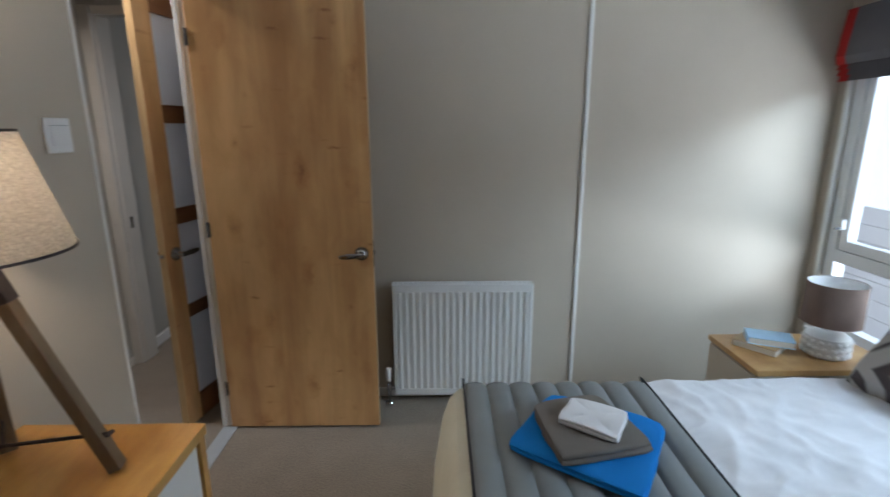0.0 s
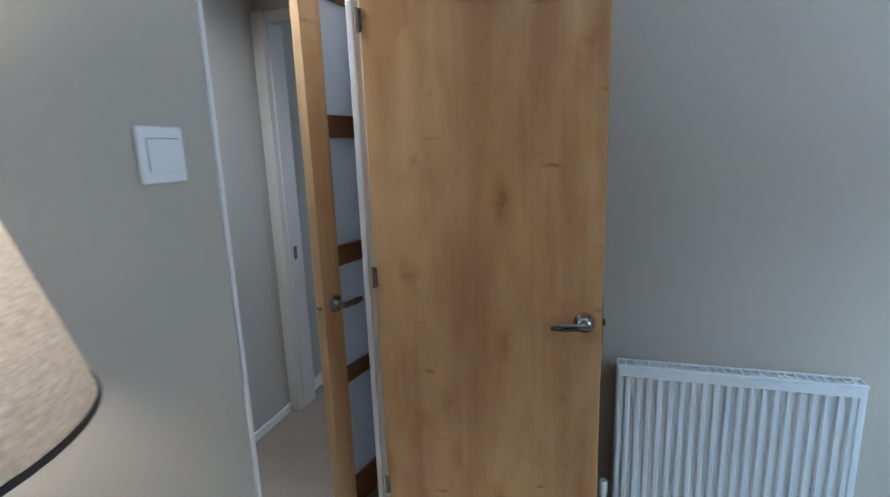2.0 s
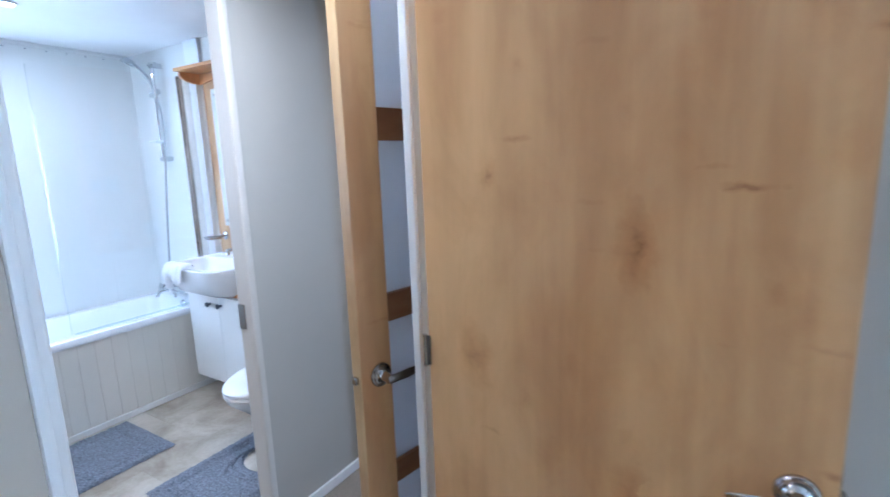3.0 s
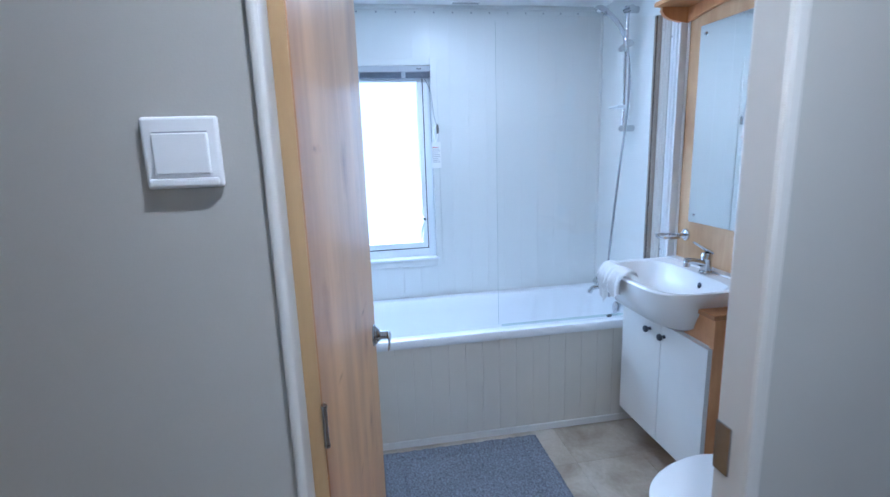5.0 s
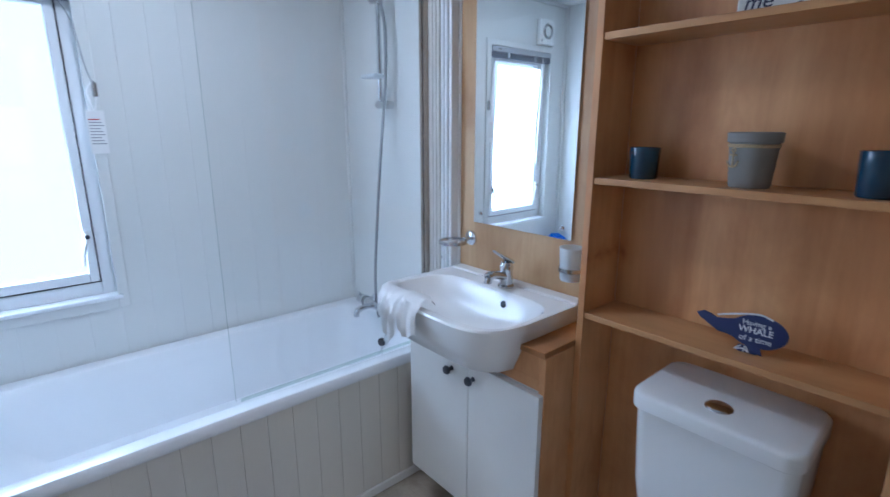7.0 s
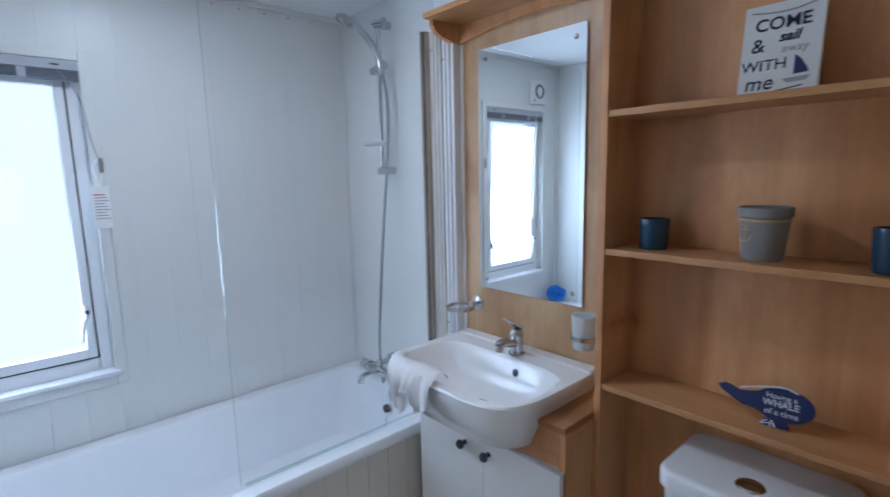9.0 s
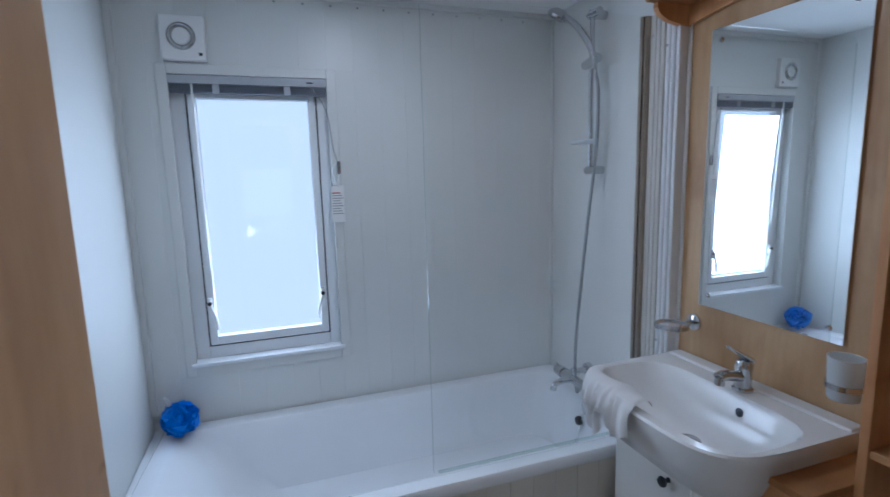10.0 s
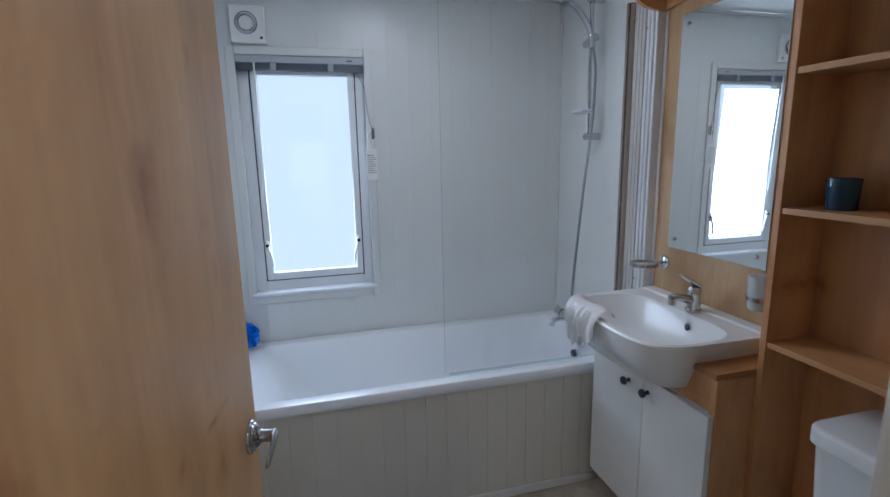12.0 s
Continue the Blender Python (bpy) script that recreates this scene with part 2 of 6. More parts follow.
BATHMAT = fabric("grey_bath_mat_pile", (0.20, 0.215, 0.25), 120, 0.45, 1.0, 0.97)
SPONGE = painted("blue_mesh_sponge", (0.01, 0.22, 0.74), 0.5, 0.25, 300, 0.5)
NAVY = painted("navy_painted_wood", (0.022, 0.035, 0.12), 0.55, 0.15, 200, 0.2)
INK = painted("dark_navy_ink", (0.02, 0.025, 0.06), 0.6, 0.1)
INKGREY = painted("grey_ink", (0.35, 0.36, 0.38), 0.6, 0.1)
CHALK = painted("white_letter_paint", (0.75, 0.78, 0.82), 0.6, 0.05)
PLAQUE = painted("whitewashed_board", (0.74, 0.74, 0.70), 0.55, 0.08, 60, 0.3)
ROPE = fabric("jute_cord", (0.55, 0.42, 0.26), 900, 0.3, 0.8)
CONCRETE = painted("grey_concrete", (0.22, 0.215, 0.20), 0.85, 0.22, 70, 0.7)
PAPER = painted("paper", (0.78, 0.74, 0.66), 0.8, 0.06)
BOOKBLUE = painted("blue_book_cover", (0.35, 0.58, 0.80), 0.4, 0.3)
BOOKTAN = painted("tan_book_cover", (0.50, 0.34, 0.17), 0.5, 0.1)
GASKET = painted("black_rubber", (0.02, 0.02, 0.022), 0.6, 0.1)
BLINDSLAT = painted("grey_blind_aluminium", (0.16, 0.18, 0.22), 0.35, 0.1)
BLINDRAIL = painted("light_blind_rail", (0.42, 0.44, 0.47), 0.4, 0.05)
LAMPWHITE = painted("white_textured_ceramic", (0.72, 0.72, 0.70), 0.5, 0.08, 40, 0.3)
PATTERN = mat("dark_patterned_cotton", (0.3, 0.3, 0.3), 0.9, 0, 0.1)
_v = coords(PATTERN, (6.5, 6.5, 6.5), (0.5, 0.3, 0.8))
_w = node(PATTERN, "ShaderNodeTexVoronoi", Scale=1.0)
_w.feature = "DISTANCE_TO_EDGE"
link(PATTERN, _v, _w.inputs["Vector"])
link(PATTERN, ramp(PATTERN, _w.outputs["Distance"], [(0.07, (0.50, 0.47, 0.44)), (0.10, (0.10, 0.085, 0.085)), (0.22, (0.12, 0.10, 0.10)), (0.26, (0.30, 0.27, 0.26))]), base_of(PATTERN).inputs["Base Color"])
OUTSIDE = painted("white_outdoor_cladding", (0.7, 0.72, 0.75), 0.6, 0.05)

VINYL = mat("stone_effect_vinyl", (0.4, 0.36, 0.3), 0.42)
_v = coords(VINYL)
_a, _b = noise_tex(VINYL, _v, 4.5, 7, 0.62, 0.5), noise_tex(VINYL, _v, 60, 4)
_c = ramp(VINYL, _a, [(0.30, (0.33, 0.27, 0.20)), (0.5, (0.50, 0.44, 0.355)), (0.68, (0.63, 0.58, 0.50))])
_c = mixc(VINYL, _c, ramp(VINYL, _b, [(0.3, (0.85, 0.84, 0.82)), (0.7, (1, 1, 1))]), 0.7, "MULTIPLY")
_o = node(VINYL, "ShaderNodeObjectInfo")
_c = mixc(VINYL, _c, ramp(VINYL, _o.outputs["Random"], [(0.0, (0.80, 0.78, 0.75)), (1.0, (1, 1, 1))]), 0.8, "MULTIPLY")
link(VINYL, _c, base_of(VINYL).inputs["Base Color"])
bump(VINYL, _b, 0.1, 0.001)


def clear_glass(name, tint=(1, 1, 1), gloss=0.07):
    m = bpy.data.materials.new(name)
    m.use_nodes = True
    n = m.node_tree.nodes
    n.remove(n["Principled BSDF"])
    t, g, mx = n.new("ShaderNodeBsdfTransparent"), n.new("ShaderNodeBsdfGlossy"), n.new("ShaderNodeMixShader")
    t.inputs[0].default_value, g.inputs["Roughness"].default_value = (*tint, 1), 0.02
    f, pw, mr = n.new("ShaderNodeLayerWeight"), n.new("ShaderNodeMath"), n.new("ShaderNodeMapRange")
    pw.operation = "POWER"
    pw.inputs[1].default_value = 4.0
    mr.inputs["To Min"].default_value, mr.inputs["To Max"].default_value = gloss * 0.5, 0.6
    link(m, f.outputs["Facing"], pw.inputs[0])
    link(m, pw.outputs[0], mr.inputs["Value"])
    link(m, mr.outputs[0], mx.inputs[0])
    link(m, t.outputs[0], mx.inputs[1])
    link(m, g.outputs[0], mx.inputs[2])
    link(m, mx.outputs[0], n["Material Output"].inputs[0])
    return m


def translucent(name, colour, share, rough=0.8, weave=0.0, holes=0.0):
    m = mat(name, colour, rough, 0, 0.2)
    n = m.node_tree.nodes
    t, mx = n.new("ShaderNodeBsdfTranslucent"), n.new("ShaderNodeMixShader")
    t.inputs[0].default_value = (*colour, 1)
    mx.inputs[0].default_value = share
    if weave:
        v = coords(m, (1, 1, 0.35))
        a = noise_tex(m, v, 330, 3, 0.7)
        v2 = coords(m, (0.5, 0.5, 4.0))
        b = noise_tex(m, v2, 110, 3, 0.7)
        s = mixc(m, ramp(m, a, [(0.32, (0.45, 0.42, 0.38)), (0.65, (1, 1, 1))]), ramp(m, b, [(0.32, (0.5, 0.46, 0.42)), (0.65, (1, 1, 1))]), 1.0, "MULTIPLY")
        c = mixc(m, colour, s, weave, "MULTIPLY")
        link(m, c, base_of(m).inputs["Base Color"])
        link(m, c, t.inputs[0])
        bump(m, a, 0.6, 0.002)
    link(m, base_of(m).outputs[0], mx.inputs[1])
    link(m, t.outputs[0], mx.inputs[2])
    out = mx
    if holes:
        out, tp = n.new("ShaderNodeMixShader"), n.new("ShaderNodeBsdfRefraction")
        tp.inputs["IOR"].default_value, tp.inputs["Roughness"].default_value = 1.33, 0.62
        out.inputs[0].default_value = holes
        link(m, mx.outputs[0], out.inputs[1])
        link(m, tp.outputs[0], out.inputs[2])
    link(m, out.outputs[0], n["Material Output"].inputs[0])
    return m


def glow(name, colour, strength):
    m = bpy.data.materials.new(name)
    m.use_nodes = True
    b = base_of(m)
    b.inputs["Base Color"].default_value = (0, 0, 0, 1)
    b.inputs["Emission Color"].default_value = (*colour, 1)
    b.inputs["Emission Strength"].default_value = strength
    return m


GLASS = clear_glass("clear_glass")
EDGEGLASS = clear_glass("pale_green_glass_edge", (0.86, 0.92, 0.90), 0.10)
BLUEGLASS = mat("dark_blue_glass", (0.008, 0.045, 0.085), 0.08, 0, 0.7)
FROST = translucent("frosted_tumbler_glass", (0.80, 0.84, 0.86), 0.45, 0.35)
SHADE = translucent("linen_lampshade", (0.66, 0.60, 0.52), 0.42, 0.9, 0.8, 0.17)
SHADEWHITE = painted("white_shade_lining", (0.8, 0.8, 0.8), 0.8, 0.03)
FROSTDOOR = translucent("frosted_door_glass", (0.74, 0.77, 0.82), 0.35, 0.45)
SKYCARD = glow("overcast_daylight", (0.735, 0.885, 1.0), 1.42)
BULB = glow("warm_bulb", (1.0, 0.88, 0.70), 108.0)
DOWNLIGHT = glow("downlight_lens", (0.92, 0.96, 1.0), 12.0)

# ---- mesh helpers ----


def box(bm, x0, x1, y0, y1, z0, z1, bevel=0.0, seg=2, m=None):
    r = bmesh.ops.create_cube(bm, size=1.0, matrix=Matrix.Translation(((x0 + x1) / 2, (y0 + y1) / 2, (z0 + z1) / 2)) @ Matrix.Diagonal((abs(x1 - x0), abs(y1 - y0), abs(z1 - z0), 1)))
    vs = r["verts"]
    if m is not None:
        bmesh.ops.transform(bm, matrix=m, verts=vs)
    if bevel:
        es = list({e for v in vs for e in v.link_edges})
        r = bmesh.ops.bevel(bm, geom=es, offset=bevel, segments=seg, affect="EDGES", profile=0.5)
        new_faces = set(r["faces"])
        for f in new_faces:
            for e in f.edges:
                if any(g not in new_faces for g in e.link_faces):
                    e.smooth = False
    return bm


def rod(bm, a, b, r0, r1=None, seg=16):
    a, b = Vector(a), Vector(b)
    q = (b - a).to_track_quat("Z", "Y").to_matrix().to_4x4()
    bmesh.ops.create_cone(bm, cap_ends=True, segments=seg, radius1=r0, radius2=r0 if r1 is None else r1, depth=(b - a).length, matrix=Matrix.Translation((a + b) / 2) @ q)
    return bm


def lathe(bm, profile, at=(0, 0, 0), seg=32, m=None):
    m = m or Matrix.Translation(at)
    rings = []
    for r, z in profile:
        if r < 1e-6:
            rings.append([bm.verts.new(m @ Vector((0, 0, z)))])
        else:
            rings.append([bm.verts.new(m @ Vector((r * math.cos(2 * math.pi * i / seg), r * math.sin(2 * math.pi * i / seg), z))) for i in range(seg)])
    for p, q in zip(rings, rings[1:]):
        for i in range(seg):
            j = (i + 1) % seg
            if len(p) == 1 and len(q) == 1:
                continue
            if len(p) == 1:
                bm.faces.new((p[0], q[j], q[i]))
            elif len(q) == 1:
                bm.faces.new((p[i], p[j], q[0]))
            else:
                bm.faces.new((p[i], p[j], q[j], q[i]))
    return bm


def loft(bm, rings, cap_a=True, cap_b=True):
    """Skins rings of equal length."""
    vs = [[bm.verts.new(p) for p in ring] for ring in rings]
    n = len(vs[0])
    for p, q in zip(vs, vs[1:]):
        for i in range(n):
            j = (i + 1) % n
            bm.faces.new((p[i], p[j], q[j], q[i]))
    if cap_a:
        bm.faces.new(list(reversed(vs[0])))
    if cap_b:
        bm.faces.new(vs[-1])
    return bm


def tube(bm, pts, r, seg=10, smooth=4):
    """A round tube along a smooth line through the points."""
    ps = [Vector(p) for p in pts]
    line = []
    for i in range(len(ps) - 1):
        p0, p1, p2, p3 = ps[max(i - 1, 0)], ps[i], ps[i + 1], ps[min(i + 2, len(ps) - 1)]
        for k in range(smooth):
            t = k / smooth
            line.append(0.5 * (2 * p1 + (p2 - p0) * t + (2 * p0 - 5 * p1 + 4 * p2 - p3) * t * t + (3 * p1 - p0 - 3 * p2 + p3) * t ** 3))
    line.append(ps[-1])
    rings, up = [], Vector((0.123, 0.456, 0.87)).normalized()
    for i, p in enumerate(line):
        d = (line[min(i + 1, len(line) - 1)] - line[max(i - 1, 0)]).normalized()
        u = (up - d * up.dot(d)).normalized()
        up = u
        w = d.cross(u)
        rings.append([p + r * (math.cos(2 * math.pi * k / seg) * u + math.sin(2 * math.pi * k / seg) * w) for k in range(seg)])
    return loft(bm, rings)


def prism(bm, outline, z0, z1, m=None, bevel=0.0):
    """A flat outline (x, y) pushed from z0 to z1, then moved by m."""
    m = m or Matrix()
    lo = [bm.verts.new(m @ Vector((x, y, z0))) for x, y in outline]
    hi = [bm.verts.new(m @ Vector((x, y, z1))) for x, y in outline]
    n = len(lo)
    fs = [bm.faces.new(list(reversed(lo))), bm.faces.new(hi)]
    for i in range(n):
        j = (i + 1) % n
        bm.faces.new((lo[i], lo[j], hi[j], hi[i]))
    if bevel:
        es = list({e for f in fs for e in f.edges})
        bmesh.ops.bevel(bm, geom=es, offset=bevel, segments=2, affect="EDGES", profile=0.5)
    return bm


def finish(name, bm, material, smooth=True):
    bmesh.ops.recalc_face_normals(bm, faces=bm.faces[:])
    if smooth:
        for f in bm.faces:
            f.smooth = True
        for e in bm.edges:
            if len(e.link_faces) == 2 and e.calc_face_angle(0) > 0.66:
                e.smooth = False
    me = bpy.data.meshes.new(name)
    bm.to_mesh(me)
    bm.free()
    me.materials.append(material)
    return me


def part(name, bm, material, parent, label="", smooth=True):
    ob = new(name, finish(name, bm, material, smooth))
    ob.parent = parent
    if parent.type == "EMPTY":
        ob.matrix_parent_inverse = Matrix.Translation(parent.location).inverted()
    return tagged(ob, label)


def thing(name, at, label, category, group="", kind="thing"):
    ob = new(name)
    ob.location = at
    return tagged(ob, label, category, group, kind)


def solid(name, bm, material, label="", category="", group="", kind="thing", smooth=True):
    return tagged(new(name, finish(name, bm, material, smooth)), label, category, group, kind)


def B(*a, **k):
    return box(bmesh.new(), *a, **k)


def wall(name, material, label, *boxes):
    bm = bmesh.new()
    for b in boxes:
        box(bm, *b)
    return solid(name, bm, material, label, "wall", kind="structure", smooth=False)

# ---- structure: floors, walls, ceilings ----
solid("floor", B(-1.90, 1.95, -2.25, 5.0, -0.05, 0.0), CARPET, "taupe twist-pile carpet through bedroom and hall", "carpet", kind="structure", smooth=False)
solid("floor_bathroom", B(-4.24, -1.901, 1.36, 3.26, -0.05, -0.004), GASKET, "subfloor under the bathroom vinyl", "floor", kind="structure", smooth=False)
wall("wall_north", WALL, "beige vinyl wall behind the radiator", (-0.985, 1.95, 2.40, 2.46, 0, H0))
wall("wall_west", WALL, "beige vinyl wall with a doorway to the hall", (-1.035, -0.985, -2.25, 1.430, 0, H0), (-1.035, -0.985, 1.430, 2.14, 1.975, H0), (-1.035, -0.985, 2.14, 2.84, 0, H0))
wall("wall_east", WALL, "beige vinyl wall with a wide window", (1.87, 1.95, 2.32, 2.40, 0, H0), (1.87, 1.95, 0.05, 2.32, 0, 0.42), (1.87, 1.95, 0.05, 2.32, 1.74, H0), (1.87, 1.95, -2.25, 0.05, 0, H0))
# Unseen closing wall, added so that sky light can't leak into the bedroom.
wall("wall_south", WALL, "plain beige vinyl wall out of view, added to close the bedroom", (-1.035, 1.95, -2.31, -2.25, 0, H0))
wall("wall_hall_west", HALL, "beige hall wall with the bathroom doorway", (-1.93, -1.885, 0.60, 1.620, 0, H0), (-1.93, -1.885, 1.620, 2.325, 1.965, H0), (-1.93, -1.885, 2.325, 4.90, 0, H0))
wall("wall_hall_cross", HALL, "hall end wall with a doorway", (-1.885, -1.835, 2.84, 2.90, 0, H0), (-1.835, -1.075, 2.84, 2.90, 1.985, H0), (-1.075, -0.985, 2.84, 2.90, 0, H0))
# Also out of view: shuts the hall's near end against the sky.
wall("wall_hall_south", HALL, "plain hall end wall out of view, added to close the hall", (-1.93, -1.035, 0.56, 0.60, 0, H0))
# The opening is added out of view to go with the passage fill lamp.
wall("wall_hall_far", HALL, "walls of the passage beyond the hall, with an added opening for fill light", (-1.90, 0.0, 4.90, 4.96, 0, H0), (0.0, 1.2, 4.90, 4.96, 0, 0.8), (0.0, 1.2, 4.90, 4.96, 1.7, H0), (1.2, 1.95, 4.90, 4.96, 0, H0), (1.90, 1.95, 2.46, 4.90, 0, H0))
wall("wall_bath_west", BATHWALL, "white wall behind the bath with a window", (-4.24, -4.168, 1.36, 1.585, 0, HB), (-4.24, -4.168, 1.585, 2.162, 0, 0.71), (-4.24, -4.168, 1.585, 2.162, 1.83, HB), (-4.24, -4.168, 2.162, 3.26, 0, HB))
wall("wall_bath_north", BATHWALL, "white wall behind shower and basin", (-4.168, -1.93, 3.20, 3.26, 0, HB))
wall("wall_bath_south", BATHWALL, "white wall at the foot of the bath", (-4.168, -1.93, 1.36, 1.415, 0, HB))
solid("ceiling", B(-1.95, 1.95, -2.31, 4.96, H0, H0 + 0.05), CEIL, "white board ceiling of bedroom and hall", "ceiling", kind="structure", smooth=False)
solid("ceiling_bathroom", B(-4.24, -1.951, 1.36, 3.26, HB, HB + 0.05), CEIL, "white board ceiling of the bathroom", "ceiling", kind="structure", smooth=False)


def trim(name, label, *boxes, material=WHITE, bevel=0.004):
    bm = bmesh.new()
    for b in boxes:
        box(bm, *b, bevel=bevel)
    return solid(name, bm, material, label, "trim", kind="structure")


# bedroom doorway lining and stop
trim("trim_bedroom_door_near", "white edge lining of the bedroom doorway", (-1.055, -0.980, 1.4305, 1.442, 0, 1.99), (-1.05, -1.024, 1.442, 1.466, 0, 1.97))
trim("trim_bedroom_door_hinge", "white hinge post of the bedroom doorway", (-1.055, -1.012, 2.130, 2.170, 0, 1.99), (-1.05, -1.030, 2.116, 2.130, 0, 1.97))
trim("trim_bedroom_door_head", "white head lining of the bedroom doorway", (-1.055, -0.977, 1.442, 2.128, 1.965, 1.99))
trim("trim_wall_joint", "white cover strip over the wall joint", (0.683, 0.703, 2.390, 2.40, 0.0, H0))
trim("baseboard_bedroom", "white skirting of the bedroom", (-0.985, 1.87, 2.388, 2.40, 0.0, 0.05), (-0.985, -0.973, -2.25, 1.41, 0.0, 0.05))
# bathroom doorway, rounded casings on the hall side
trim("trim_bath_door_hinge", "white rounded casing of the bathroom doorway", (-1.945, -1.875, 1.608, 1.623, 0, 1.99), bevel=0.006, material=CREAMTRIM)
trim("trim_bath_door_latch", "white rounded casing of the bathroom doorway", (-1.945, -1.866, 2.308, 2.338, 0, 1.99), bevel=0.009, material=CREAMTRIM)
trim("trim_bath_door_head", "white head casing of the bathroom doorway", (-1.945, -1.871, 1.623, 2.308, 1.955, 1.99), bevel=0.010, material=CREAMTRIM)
trim("baseboard_hall", "white skirting of the hall", (-1.885, -1.873, 0.60, 1.607, 0.0, 0.045), (-1.885, -1.873, 2.339, 2.80, 0.0, 0.045), (-1.885, -1.87, 2.96, 4.90, 0.0, 0.07))
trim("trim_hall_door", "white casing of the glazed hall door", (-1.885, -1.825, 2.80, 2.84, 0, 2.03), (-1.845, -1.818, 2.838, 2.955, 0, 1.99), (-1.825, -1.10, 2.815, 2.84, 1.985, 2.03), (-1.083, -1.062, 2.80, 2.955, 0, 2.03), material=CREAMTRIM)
solid("threshold_strip", B(-1.045, -0.978, 1.458, 2.115, 0.0, 0.007, bevel=0.003), STRIPGREY, "grey metal threshold strip on the carpet", "threshold", kind="structure")
solid("threshold_strip", B(-1.93, -1.88, 1.63, 2.295, 0.0, 0.007, bevel=0.003), STEEL, "metal threshold strip at the bathroom door", "threshold", kind="structure")
solid("strike_plate", B(-1.940, -1.905, 2.3045, 2.309, 0.81, 0.90, bevel=0.001), SATIN, "satin metal strike plate on the bathroom jamb", "strike plate")
solid("strike_plate", B(-1.824, -1.8165, 2.87, 2.90, 0.83, 0.90, bevel=0.001), SATIN, "satin metal strike plate on the hall jamb", "strike plate")
solid("strike_plate", B(-1.012, -0.99, 1.4415, 1.4455, 0.81, 0.90, bevel=0.001), SATIN, "satin metal strike plate on the bedroom jamb", "strike plate")

# ---- doors ----


def lever(parent, at, out, along, label="chrome lever handle"):
    """A lever on a round rose: out is the way it stands off, along the way the grip points."""
    at, out, along = Vector(at), Vector(out).normalized(), Vector(along).normalized()
    q = out.to_track_quat("Z", "Y").to_matrix().to_4x4()
    bm = lathe(bmesh.new(), [(0.0, 0.0), (0.031, 0.0), (0.031, 0.003), (0.029, 0.006), (0.026, 0.0065), (0.024, 0.011), (0.020, 0.012), (0.017, 0.017), (0.013, 0.019), (0.0115, 0.026), (0.0115, 0.044), (0.0, 0.047)], seg=28, m=Matrix.Translation(at) @ q)
    rose = part("handle", bm, SATIN, parent, label)
    bm = bmesh.new()
    rings = []
    side = out.cross(along)
    for s, w, h, o in ((-0.012, 0.008, 0.006, 0.042), (0.0, 0.011, 0.008, 0.043), (0.02, 0.011, 0.006, 0.046), (0.05, 0.0125, 0.0035, 0.049), (0.08, 0.010, 0.003, 0.050), (0.092, 0.006, 0.002, 0.049)):
        c = at + along * s + out * o
        rings.append([c + side * w * math.cos(2 * math.pi * k / 14) + out * h * math.sin(2 * math.pi * k / 14) for k in range(14)])
    part("grip", loft(bm, rings), SATIN, rose)
    return rose


def hinge(parent, at, m=None):
    bm = bmesh.new()
    x, y, z = at
    rod(bm, (x, y, z - 0.032), (x, y, z + 0.032), 0.004, seg=12)
    for k in (-0.033, 0.033):
        rod(bm, (x, y, z + k - 0.002), (x, y, z + k + 0.002), 0.005, seg=12)
    box(bm, x, x + 0.012, y + 0.0015, y + 0.0045, z - 0.033, z + 0.033, bevel=0.001)
    if m:
        bmesh.ops.transform(bm, matrix=m, verts=bm.verts[:])
    part("hinge", bm, SATIN, parent)


bed_door = thing("door_bedroom", (-1.0, 2.12, 0), "open maple laminate bedroom door with a lever handle", "door", kind="structure")
part("leaf", B(-1.000, -0.296, 2.105, 2.141, 0.012, 1.955, bevel=0.0015), DOORWOOD, bed_door)
part("edging", B(-0.2965, -0.2945, 2.108, 2.138, 0.013, 1.954), DOOREDGE, bed_door, "pale wood lipping on the door edge", smooth=False)
lever(bed_door, (-0.345, 2.105, 0.862), (0, -1, 0), (-1, 0, -0.06))
lever(bed_door, (-0.345, 2.141, 0.862), (0, 1, 0), (-1, 0, -0.06))
part("latch", box(B(-0.2945, -0.285, 2.116, 2.130, 0.853, 0.871, bevel=0.002), -0.2948, -0.2925, 2.112, 2.134, 0.80, 0.92, bevel=0.0008), SATIN, bed_door, "satin metal latch on the door edge")
for z in (1.752, 0.972, 0.213):
    hinge(bed_door, (-1.006, 2.100, z))

# bathroom door, swung into the bathroom
turn = pose(-1.958, 1.639, 0, 0, 0, 180 - 7.95)
bath_door = thing("door_bathroom", (-1.925, 1.639, 0), "maple laminate bathroom door standing open against the bath end", "door", kind="structure")


def turned(bm, m):
    bmesh.ops.transform(bm, matrix=m, verts=bm.verts[:])
    return bm


part("leaf", turned(B(0.004, 0.690, -0.004, 0.032, 0.012, 1.94, bevel=0.0015), turn), DOORWOOD, bath_door)
part("edging", turned(B(0.0015, 0.0045, -0.002, 0.030, 0.013, 1.939), turn), DOOREDGE, bath_door, "pale wood lipping on the door edge", smooth=False)
part("edging", turned(B(0.6895, 0.6915, -0.002, 0.030, 0.013, 1.939), turn), DOOREDGE, bath_door, "pale wood lipping on the door edge", smooth=False)
tr = turn.to_3x3()
lever(bath_door, turn @ Vector((0.645, -0.004, 0.858)), tr @ Vector((0, -1, 0)), tr @ Vector((-1, 0, -0.05)))
lever(bath_door, turn @ Vector((0.645, 0.032, 0.858)), tr @ Vector((0, 1, 0)), tr @ Vector((-1, 0, -0.05)))
